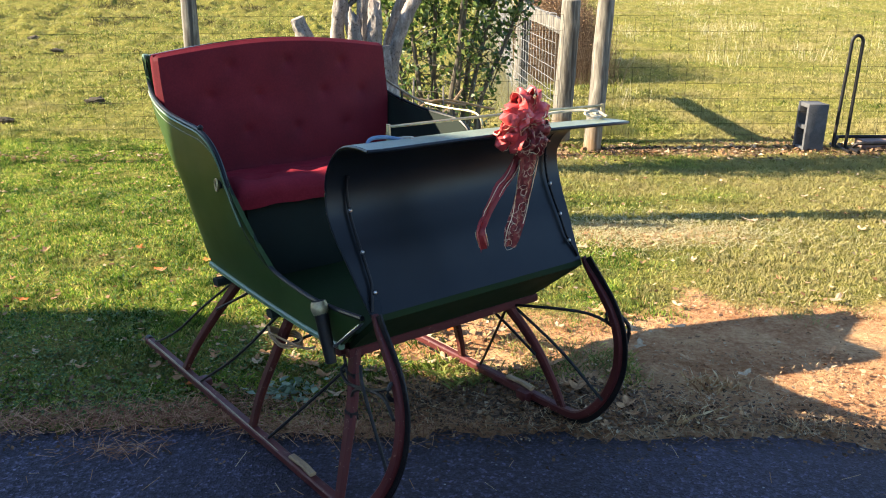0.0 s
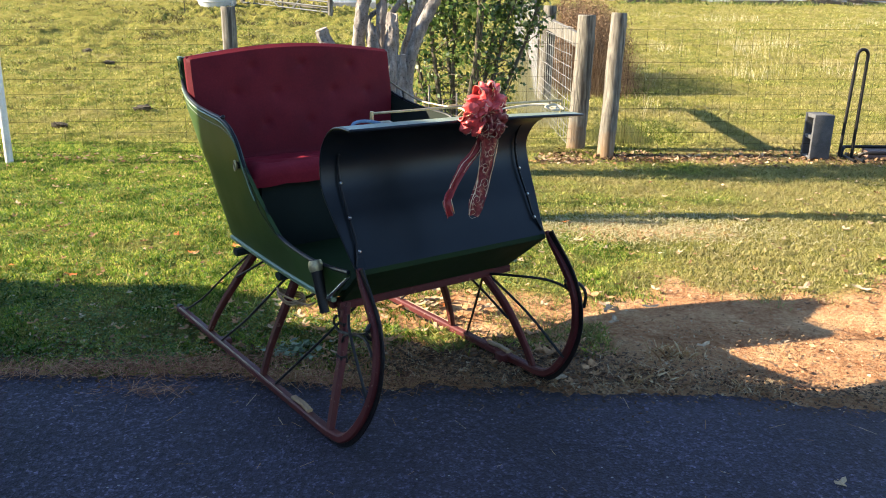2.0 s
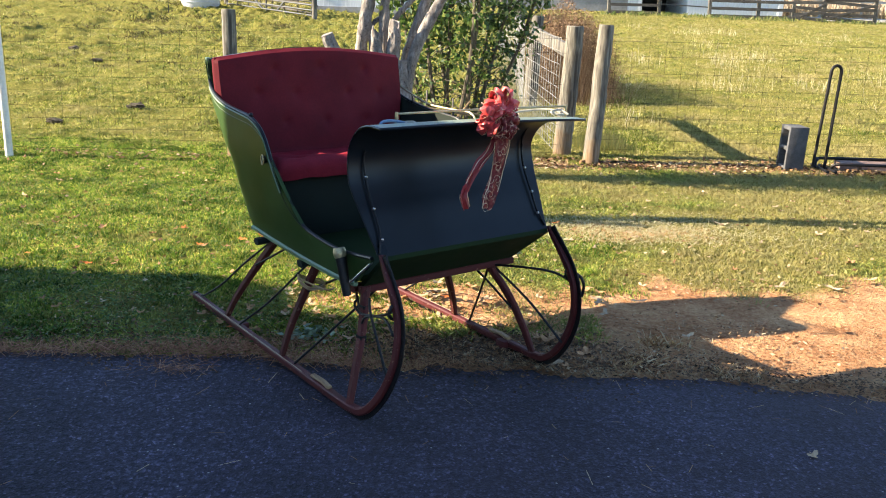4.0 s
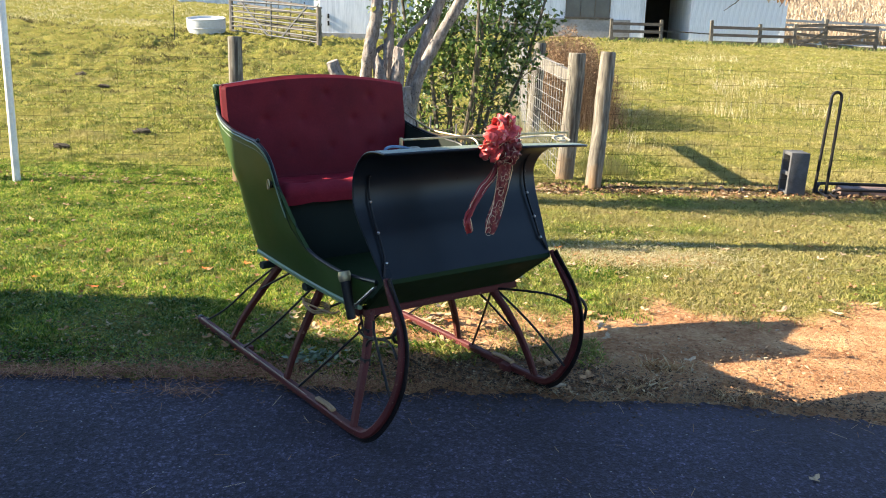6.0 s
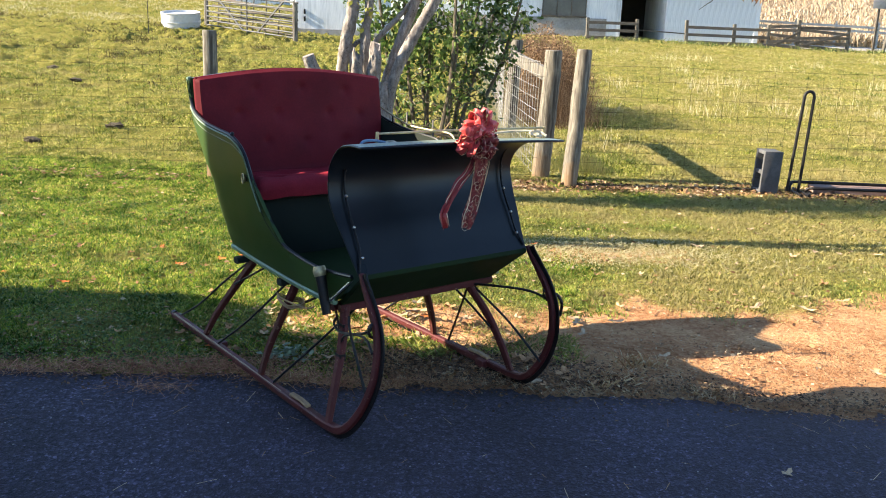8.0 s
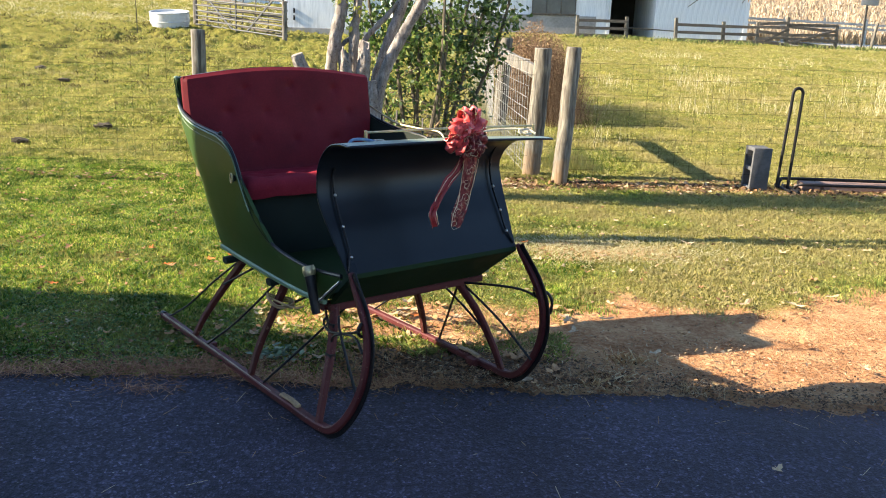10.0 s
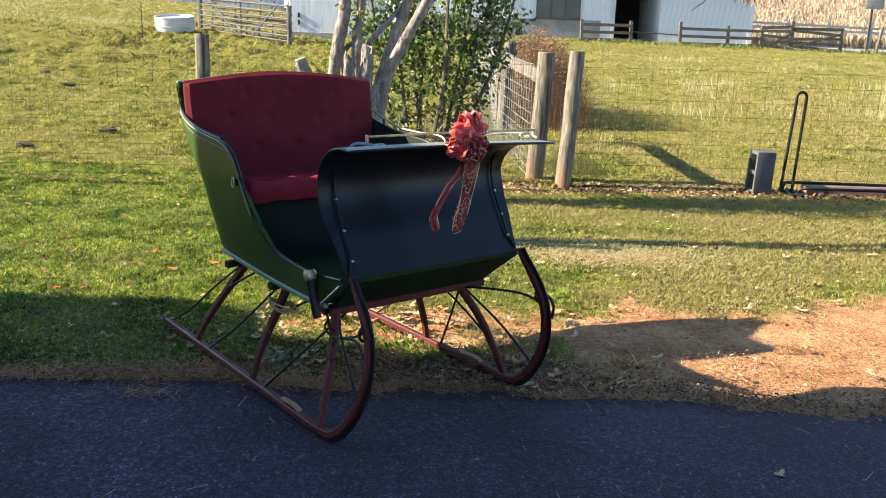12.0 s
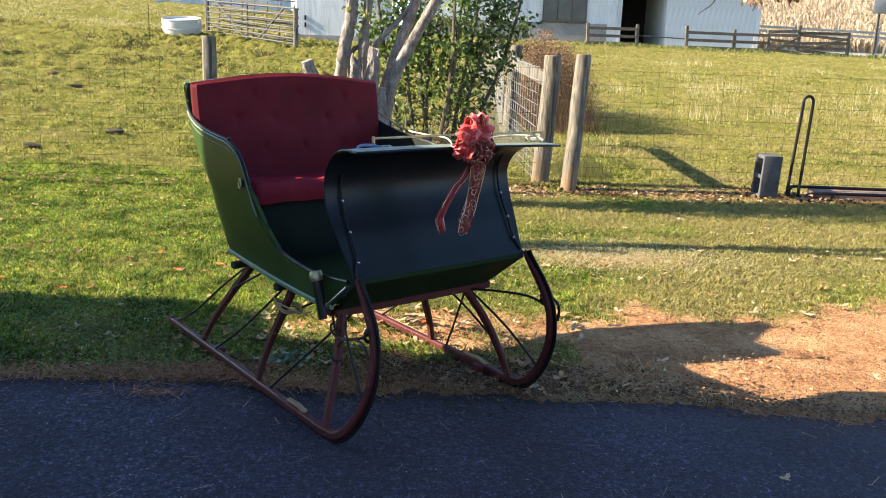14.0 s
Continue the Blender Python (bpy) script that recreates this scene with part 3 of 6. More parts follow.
def build_drive():
    xs = np.concatenate([np.linspace(-40, -3.2, 14), np.linspace(-3, 4, 420), np.linspace(4.2, 40, 14)])
    rows = [-12.0, -3.0, 0.0, 1.2, 1.6, 1.8, 1.95, 2.05, 2.13]
    verts, n = [], len(rows) + 2
    for x in xs:
        e = float(drive_edge(x))
        crumb = 0.04 * noise.noise((x * 9, 0, 0)) + 0.04 * noise.noise((x * 32, 5, 0)) + 0.025 * noise.noise((x * 70, 9, 0))
        for y in rows:
            verts.append((x, min(y, e - 0.05 - 0.01 * (2.13 - y)), 0.004 * noise.noise((x, y, 9))))
        verts += [(x, e + crumb, -0.004), (x, e + crumb + 0.012, -0.045)]
    i = np.arange(len(xs) * n).reshape(len(xs), n)
    faces = np.stack([i[:-1, :-1], i[1:, :-1], i[1:, 1:], i[:-1, 1:]], -1).reshape(-1, 4)
    me = quick_mesh("driveway", np.array(verts), faces, ASPHALT)
    vx = np.array(verts)
    far = drive_edge(vx[:, 0]) - vx[:, 1]
    dust = 0.2 * np.clip((vx[:, 0] + 1.1) / 1.3, 0, 1) + 0.12 * np.clip(vx[:, 0] / 1.5, 0, 1) + 0.3 * np.clip((vx[:, 0] + 0.1) / 1.5, 0, 1) * np.clip(1 - far / 0.35, 0, 1)
    me.attributes.new("dust", "FLOAT", "POINT").data.foreach_set("value", dust.astype(np.float32))
    tagged(new("driveway", me), "dark blue-grey asphalt drive with a crumbling edge", "driveway", "", "structure")


build_ground()
build_drive()


# ---- sleigh ----
def sleigh():
    top = empty("sleigh", pose(0.1035, 2.1545, 0, 0, 0, math.degrees(math.atan2(-0.771, 0.637))),
                "antique dark green horse sleigh with red velvet seat and maroon runners", "sleigh")
    side_v = lambda z: interp(z, [0.44, 0.55, 0.65, 0.8, 0.95, 1.15], [0.36, 0.378, 0.405, 0.438, 0.45, 0.446])
    edge = [(-1.09, 1.13), (-1.065, 1.04), (-1.01, 1.0), (-0.91, 0.97), (-0.78, 0.955), (-0.67, 0.942), (-0.587, 0.9), (-0.54, 0.82), (-0.515, 0.72), (-0.475, 0.635),
            (-0.385, 0.573), (-0.22, 0.548), (-0.08, 0.552), (0.07, 0.57)]
    edge = [(p.x, p.y) for p in bez([(a, b, 0) for a, b in edge], 90)]
    far_edge = [(-1.09, 1.1), (-1.065, 1.0), (-1.01, 0.958), (-0.91, 0.934), (-0.78, 0.915), (-0.67, 0.908), (-0.56, 0.895), (-0.495, 0.84), (-0.48, 0.74), (-0.455, 0.64),
                (-0.385, 0.573), (-0.22, 0.548), (-0.08, 0.552), (0.07, 0.57)]
    far_edge = [(p.x, p.y) for p in bez([(a, b, 0) for a, b in far_edge], 90)]
    base = [(-0.86, 0.475), (-0.66, 0.46), (-0.38, 0.446), (-0.15, 0.444), (-0.06, 0.452), (0.06, 0.555)]

    def half(u, z):
        """Half the body's width: it swells upwards and rounds in towards the back."""
        start = -0.84 - 0.22 * max(0.0, min(1.0, (z - 0.75) / 0.38))
        return side_v(z) - 1.7 * max(0.0, start - u) ** 2

    def rear(b):
        z = 0.475 + 0.655 * b
        return Vector((interp(z, [0.475, 0.6, 0.76, 0.97, 1.13], [-0.86, -0.945, -1.02, -1.065, -1.09]), z))

    def panel(sign):
        rim = edge if sign < 0 else far_edge

        def f(a, b):
            t, q = lerp_curve([(*e, 0) for e in rim], a), lerp_curve([(*e, 0) for e in base], a ** 0.8)
            c = q.lerp(t, b)
            chord = -0.86 - 0.23 * b
            u = c.x + (rear(b).x - chord) * (1 - a) ** 4
            return (u, sign * half(u, c.y), c.y)
        return f

    for sign in (-1, 1):
        bm = sheet(panel(sign), 60, 16, 0.013)
        bm.normal_update()
        bmesh.ops.recalc_face_normals(bm, faces=bm.faces)
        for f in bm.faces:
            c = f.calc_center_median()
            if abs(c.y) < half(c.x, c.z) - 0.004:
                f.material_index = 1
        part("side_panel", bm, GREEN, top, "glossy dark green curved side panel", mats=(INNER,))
        rim = edge if sign < 0 else far_edge
        rail = [(u, sign * (half(u, z) + 0.002), z + 0.002) for u, z in rim[6:]]
        part("edge_moulding", tube(rail, 0.0068, 8), BLACK, top, "black rounded edge moulding")
        lip_line = [(u, sign * (half(u, z) + 0.0085), z - 0.006) for u, z in rim[8:58]]
        part("edge_line", tube(lip_line, 0.003, 6), BEAD, top, "pale green edge line")
        line = [(u + 0.012, sign * (half(u + 0.012, z - 0.03) + 0.007), z - 0.03) for u, z in rim[12:56]]
        part("pinstripe", tube(line, 0.0012, 5), GREEN_LINE, top, "faint green pinstripe")
        sill = [(u, sign * (side_v(z) + 0.006), z - 0.004) for u, z in [(p.x, p.y) for p in bez([(*e, 0) for e in base[:5]], 30)]]
        part("sill_moulding", bar(sill, 0.018, 0.018), BEAD, top, "pale green sill strip")
    part("rear_panel", sheet(lambda a, b: (rear(b).x, (2 * a - 1) * (half(rear(b).x, rear(b).y) - 0.006), rear(b).y + 0.045 * b * math.sin(math.pi * a)), 24, 14, 0.018), GREEN, top)
    cap = [(-1.1, (2 * i / 24 - 1) * 0.438, 1.118 + 0.042 * math.sin(math.pi * i / 24)) for i in range(25)]
    part("back_rail", bar(cap, 0.026, 0.026, up=(0, 0, 1)), BLACK, top, "black top rail of the back")
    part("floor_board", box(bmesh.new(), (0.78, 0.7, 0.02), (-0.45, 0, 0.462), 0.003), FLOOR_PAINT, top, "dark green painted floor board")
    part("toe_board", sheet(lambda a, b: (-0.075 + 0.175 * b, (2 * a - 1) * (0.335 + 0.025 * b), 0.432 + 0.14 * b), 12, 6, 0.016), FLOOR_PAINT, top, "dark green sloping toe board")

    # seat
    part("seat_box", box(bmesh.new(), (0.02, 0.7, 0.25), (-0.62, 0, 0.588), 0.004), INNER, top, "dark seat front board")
    buttons = [(-0.19, 1.09), (0.02, 1.095), (0.24, 1.08), (-0.27, 0.995), (-0.1, 0.99), (0.15, 0.985), (0.31, 0.975), (-0.16, 0.875), (0.03, 0.87), (0.23, 0.865)]

    def back(a, b):
        z = 0.66 + 0.472 * b
        r = rear(min(1, max(0, (z - 0.475) / 0.655)))
        w = half(r.x + 0.05, z) - 0.01
        v = (2 * a - 1) * w
        z += 0.038 * b * math.cos(v / w * math.pi / 2)
        rim = min(1, 90 * a, 90 * (1 - a), 7 * b + 0.3, 60 * (1 - b))
        puff = 0.055 * (0.72 + 0.28 * math.sin(rim * math.pi / 2)) - 0.012 * (v / w) ** 2
        for p, q in buttons:
            d2 = (v - p) ** 2 + (z - q) ** 2
            puff -= 0.009 * math.exp(-d2 / 0.0004) + 0.0035 * math.exp(-d2 / 0.003)
        puff += 0.004 * noise.noise((v * 9, z * 9, 0))
        return r.x + 0.034 + puff, v, z
    bm = sheet(back, 90, 60, 0.012)
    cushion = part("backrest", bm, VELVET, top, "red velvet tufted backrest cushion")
    rim = [Vector(back(i / 40, 1.0)) + Vector((-0.012, 0, 0.0)) for i in range(41)]
    part("backrest_piping", tube(rim, 0.0075, 8), VELVET, cushion)
    for s in (0.0, 1.0):
        part("backrest_side", sheet(lambda a, b: Vector(back(s, b)) + Vector((-0.022 * a, 0.004 * math.sin(math.pi * a) * (1 if s else -1), 0)), 8, 20, 0.006), VELVET, cushion)
    knob = bmesh.new()
    bmesh.ops.create_uvsphere(knob, u_segments=10, v_segments=6, radius=0.008)
    first = None
    for p, q in buttons:
        r = rear((q - 0.475) / 0.655)
        m = Matrix.Translation((r.x + 0.074, p, q)) @ Matrix.Diagonal((0.55, 1, 1, 1))
        if first is None:
            first = part("button", knob, VELVET, cushion, "velvet covered button")
            first.matrix_basis = m
        else:
            again(first, cushion, m)
    seat_buttons = [(-0.69, -0.27), (-0.69, -0.09), (-0.69, 0.09), (-0.69, 0.27), (-0.8, -0.18), (-0.8, 0.0), (-0.8, 0.18)]

    def seat(a, b):
        u = -0.985 + 0.4 * b
        v = (2 * a - 1) * (0.366 + 0.03 * b)
        e = max(0, min(1, 14 * a, 14 * (1 - a), 6 * (1 - b)))
        z = 0.712 + 0.082 * math.sin(e * math.pi / 2) ** 0.6
        for p, q in seat_buttons:
            d2 = (u - p) ** 2 + (v - q) ** 2
            z -= 0.03 * math.exp(-d2 / 0.0012) + 0.008 * math.exp(-d2 / 0.006)
        return u + 0.026 * max(0, b - 0.8) / 0.2 * math.sin(e * 3.14), v, z - 0.05 * (1 - b) + 0.006 * noise.noise((u * 13, v * 13, 4))
    part("seat_cushion", sheet(seat, 90, 44, 0.012), SEAT_VELVET_SKYLIT, top, "red velvet tufted seat cushion")

    # dash: a concave sheet whose top rolls forward into a lip
    prof = bez([(0.095, 0.565, 0.365), (0.055, 0.625, 0.375), (0.012, 0.7, 0.387), (-0.022, 0.755, 0.395), (-0.047, 0.81, 0.4), (-0.056, 0.87, 0.398), (-0.043, 0.915, 0.4),
                (-0.005, 0.96, 0.403), (0.055, 0.99, 0.412), (0.13, 1.004, 0.422), (0.205, 1.006, 0.43)], 61)

    def dash(a, b):
        p = prof[round(b * 60)]
        c = 2 * a - 1
        roll = max(0, b - 0.72) / 0.28
        return p.x - 0.02 * roll * abs(c) ** 14, c * p.z, p.y - (0.004 * c + 0.011 * max(0, c)) * max(0, (p.y - 0.8) / 0.2) - 0.004 * roll * c ** 8
    bm = sheet(dash, 60, 60, 0.008)
    bmesh.ops.recalc_face_normals(bm, faces=bm.faces)
    # Upward faces of the lip get the painted sky reflection.
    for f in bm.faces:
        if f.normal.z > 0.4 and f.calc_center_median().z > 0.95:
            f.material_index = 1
    part("dashboard", bm, BLACK, top, "black enamelled curved dashboard with rolled lip", mats=(LIP_SHEEN,))
    lip = [dash(i / 20, 1.0) for i in range(21)]
    part("lip_bead", tube(lip, 0.0045, 8), BLACK, top)
    for sign in (-1, 1):
        pts = [dash(0.5 + 0.5 * sign, i / 60) for i in range(61)]
        part("dash_edge_bead", tube(pts, 0.0034, 8), BLACK, top)
        studs = [(-0.036, 0.902), (-0.051, 0.818), (-0.016, 0.722), (0.053, 0.63)] if sign < 0 else [(-0.047, 0.87), (-0.033, 0.79), (0.016, 0.708), (0.078, 0.635)]
        v = -0.346 if sign < 0 else 0.34
        ends = [(-0.012, 0.95)] if sign > 0 else []
        face = lambda z: interp(z, [q.y for q in prof[:42]], [q.x for q in prof[:42]])
        strap_pts = [Vector((face(p.z) + 0.009 + 0.008 * math.sin(math.pi * i / 39), v + sign * 0.02 * max(0, 0.65 - p.z) / 0.06, p.z)) for i, p in enumerate(bez([(u, v, z) for u, z in ends + studs + [(0.09, 0.59)]], 40))]
        strap = part("dash_strap", bar(strap_pts, 0.0085, 0.006, up=(0, 1, 0), c=0.002), IRON, top, "black iron strap")
        for i, (u, z) in enumerate(studs):
            bm = bmesh.new()
            bmesh.ops.create_uvsphere(bm, u_segments=8, v_segments=6, radius=0.0046 if i == 0 else 0.0058)
            part("rivet", bm, IRON if i == 0 else STEEL, strap, "dull iron rivet" if i == 0 else "bright steel rivet").matrix_basis = Matrix.Translation((interp(-z, [-q.z for q in strap_pts], [q.x for q in strap_pts]) + 0.004, v, z))
    arm = bez([(-1.06, 0.449, 1.04), (-1.021, 0.45, 1.004), (-0.857, 0.45, 0.956), (-0.775, 0.45, 0.94), (-0.62, 0.45, 0.936), (-0.52, 0.45, 0.938), (-0.475, 0.45, 0.93), (-0.454, 0.45, 0.905), (-0.455, 0.45, 0.86)], 40)
    part("arm_rail", tube(arm, 0.0042, 8), BRASS, top, "pale painted arm rail above the side panel")
    for k in (8, 20, 30):
        part("rail_bracket", tube([arm[k], arm[k] + Vector((0.004, 0, -0.05))], 0.005, 6), BLACK, top)
    # rein rail along the lip
    rail_pts = [(0.04, -0.275, 1.027), (0.075, 0.05, 1.03), (0.115, 0.4, 1.028)]
    rail = part("rein_rail", tube(bez(rail_pts, 16), 0.0037, 8), BRASS, top, "thin brass rein rail")
    for u, v in ((0.04, -0.275), (0.115, 0.4)):
        part("rail_post", tube([(u, v, 0.985), (u, v, 1.01), (u, v, 1.033)], 0.0062, 8, scale=lambda t: 1.1 - 0.2 * t), BRASS, rail)

    # runners, from the flat up the curl to the dash
    curl = bez([(a, b, 0) for a, b in [(0.0, 0.024), (0.062, 0.035), (0.124, 0.08), (0.187, 0.162), (0.228, 0.255), (0.238, 0.335), (0.23, 0.4), (0.202, 0.46), (0.158, 0.515), (0.122, 0.555),
                                       (0.1, 0.585)]], 44)
    lean = lambda z: 0.424 - 0.045 * min(1, z / 0.45) - 0.012 * max(0, min(1, (z - 0.45) / 0.15))
    for sign in (-1, 1):
        path = [(-1.41 + 0.02 * i, sign * 0.424, 0.024) for i in range(70)] + [(c.x, sign * lean(c.y), c.y + 0.002) for c in curl[1:]]
        run = part("runner", bar(path, 0.028, 0.03, up=(0, 1, 0), c=0.005, scale=lambda t: 1.0 - 0.5 * max(0.0, (t - 0.9) / 0.1)), MAROON, top, "maroon painted bentwood runner")
        shoe = [(x, y, z - 0.0185) for x, y, z in path[:70]] + [(c.x + 0.0185 * math.cos(t), sign * lean(c.y), c.y + 0.002 - 0.0185 * math.sin(t)) for c, t in
                [(curl[i], math.atan2(*( (curl[min(i + 1, 43)] - curl[i - 1]).x, (curl[min(i + 1, 43)] - curl[i - 1]).y))) for i in range(1, 43)]]
        part("runner_shoe", bar(shoe, 0.024, 0.006, up=(0, 1, 0), c=0.002), IRON, run, "black iron runner shoe")
        worn = [(-1.385 + 0.05 * i, sign * 0.4345, 0.0375 + 0.0006 * math.sin(3 * i)) for i in range(22)]
        part("worn_edge", bar(worn, 0.0075, 0.0055, up=(0, 1, 0), c=0.001, scale=lambda t: 1 - 0.7 * t * t), WORN_EDGE, run, "paint worn to bare wood along the runner edge")
        bm = tube([(-1.425, sign * 0.424, 0.03), (-1.4, sign * 0.424, 0.03)], 0.014, 8)
        part("runner_ferrule", bm, IRON, run)
        part("wood_wedge", bar([(-0.27, sign * 0.424, 0.046), (-0.2, sign * 0.424, 0.05), (-0.15, sign * 0.424, 0.044)], 0.022, 0.012), LATH, run, "pale raw wood wedge")
        for u0, u1 in ((-1.05, -0.81), (-0.52, -0.455), (-0.01, -0.115)):
            bow = 0.02 if u0 < -0.3 else 0.0
            if sign < 0:
                u1 += 0.04
                leg = bez([(u0, -0.424, 0.035), (u0 * 0.75 + u1 * 0.25 - bow, -0.392, 0.14), (u0 * 0.4 + u1 * 0.6 - bow, -0.349, 0.28), (u1, -0.318, 0.425)], 14)
            else:
                leg = bez([(u0, 0.424, 0.035), (u0 * 0.75 + u1 * 0.25, 0.393, 0.14), (u0 * 0.42 + u1 * 0.58, 0.334, 0.28), (u1, 0.245, 0.425)], 14)
            part("leg", bar(leg, 0.022, 0.032, up=(1, 0, 0), c=0.006, scale=lambda t: 0.92 + 0.25 * t), LEG_PAINT if u0 < -0.3 else MAROON, top, "maroon bent leg")
        block = box(bmesh.new(), (0.05, 0.03, 0.035), (-0.932 if sign < 0 else -0.165, sign * 0.4, 0.022), 0.006)
        part("red_block", block, MAROON, run, "worn red-brown block beside the runner")
        # iron stays
        R = 0.0047
        s = sign
        stays = [[(-1.34, .424, .045), (-1.3, .42, .06), (-1.12, .41, .16), (-0.98, .37, .28), (-0.83, .32, .4)],
                 [(-0.914, .424, .04), (-0.7, .415, .18), (-0.56, .405, .285), (-0.47, .34, .40)],
                 [(-0.415, .424, .04), (-0.26, .342, .215), (-0.1, .255, .4)],
                 [(-0.88, .36, .3), (-0.78, .33, .36), (-0.66, .3, .43)],
                 [(-0.49, .36, .28), (-0.36, .3, .36), (-0.24, .24, .43)],
                 [(-0.11, .28, .4), (0.05, .34, .28), (0.19, .385, .15)],
                 [(-0.12, .22, .41), (0.02, .3, .42), (0.12, .36, .42), (0.19, .385, .405), (0.235, .40, .37)],
                 [(-0.055, .33, .34), (0.05, .36, .335), (0.14, .385, .285), (0.195, .395, .22)],
                 [(-0.05, .335, .23), (-0.17, .29, .33), (-0.3, .24, .42)]]
        if s < 0:
            stays[5] = [(0.0, .35, .41), (0.037, .37, .375), (0.11, .385, .288), (0.188, .4, .198)]
            stays[6] = [(-0.075, .352, .385), (-0.088, .358, .365), (-0.06, .36, .348), (-0.026, .36, .346), (0.067, .36, .369), (0.152, .365, .408), (0.172, .37, .44), (0.17, .37, .475)]
            stays[7] = [(-0.05, .35, .3), (-0.015, .36, .337), (0.043, .36, .361), (0.132, .37, .377), (0.196, .385, .347)]
        for pts in stays if s < 0 else stays[:7] + stays[8:]:
            part("iron_stay", tube(bez([(a, s * b, c) for a, b, c in pts], 12), R, 7), IRON, top, "thin black iron stay")
        hook = [(0.19, s * 0.39, 0.425), (0.215, s * 0.42, 0.42), (0.232, s * 0.436, 0.385), (0.226, s * 0.436, 0.335)]
        if s > 0:
            part("shaft_hook", tube(bez(hook, 10), 0.006, 7), IRON, top, "black iron shaft hook")
        band = [(0.205, s * 0.385 + 0.022 * math.cos(t), 0.43 + 0.024 * math.sin(t)) for t in np.linspace(0, 6.2, 12)]
        part("clip_band", tube(band, 0.006, 6), IRON, top)
    for u, z, w in ((-0.81, 0.428, 0.77), (-0.455, 0.424, 0.75), (-0.115, 0.418, 0.7)):
        m = MAROON if u > -0.2 else INNER
        part("cross_beam", bar([(u, -w / 2, z - 0.006), (u, -w / 4, z), (u, w / 4, z), (u, w / 2, z - 0.006)], 0.04, 0.026, c=0.008), m, top, "cross beam under the body")
    part("front_bar", bar([(-0.07, -0.345, 0.418), (-0.07, 0.345, 0.418)], 0.022, 0.026), MAROON, top, "maroon front cross bar")

    # whip socket and small fittings on the near side
    sock = part("whip_socket", tube([(-0.062, -0.4, 0.41), (-0.1, -0.404, 0.545)], 0.0185, 12, scale=lambda t: 0.8 + 0.25 * t), IRON, top, "black leather whip socket")
    bm = tube([(-0.098 - 0.01 * t, -0.404, 0.535 + 0.034 * t) for t in np.linspace(0, 1, 7)], 0.022, 16, scale=lambda t: 0.86 + 0.2 * math.sin(math.pi * t))
    part("socket_cap", bm, BRASS, sock, "worn brass socket cap")
    part("socket_mouth", tube([(-0.1075, -0.405, 0.5665), (-0.1085, -0.405, 0.570)], 0.017, 12), IRON, sock)
    part("socket_stay", tube([(-0.05, -0.395, 0.46), (0.06, -0.38, 0.555)], 0.0045, 7), STEEL, sock)
    ring = [(-0.575 + 0.009 * math.cos(t), -0.452 - 0.004, 0.80 + 0.018 * math.sin(t)) for t in np.linspace(0, 2 * math.pi, 20, endpoint=False)]
    rg = part("oval_ring", sweep(bmesh.new(), ring, circle(0.003, 6), (0, 1, 0), closed=True), BRASS, top, "small oval brass ring")
    part("ring_plate", tube([(-0.575, -0.441, 0.80), (-0.575, -0.449, 0.80)], 0.013, 12), BLACK, rg)
    for u, z in ((-0.67, 0.953),):
        bm = bmesh.new()
        bmesh.ops.create_uvsphere(bm, u_segments=8, v_segments=6, radius=0.009)
        part("arm_stud", bm, BLACK, top).matrix_basis = Matrix.Translation((u, -side_v(z), z))
    for s in (-1, 1):
        bm = bmesh.new()
        box(bm, (0.02, 0.02, 0.024), (-1.095, s * 0.438, 1.126), 0.006)
        part("corner_cap", bm, BEAD, top, "pale green painted corner cap")
    # shackle on the near front leg
    front_leg = bez([(-0.01, -0.424, 0.035), (-0.026, -0.392, 0.14), (-0.049, -0.349, 0.28), (-0.075, -0.318, 0.425)], 40)
    for k in (24, 33):
        bm = bar([front_leg[k] - Vector((0, 0, 0.007)), front_leg[k] + Vector((0, 0, 0.007))], 0.026, 0.035, up=(1, 0, 0), c=0.004)
        part("clamp_band", bm, IRON, top, "black iron clamp on the leg")
    return top


SLEIGH = sleigh()


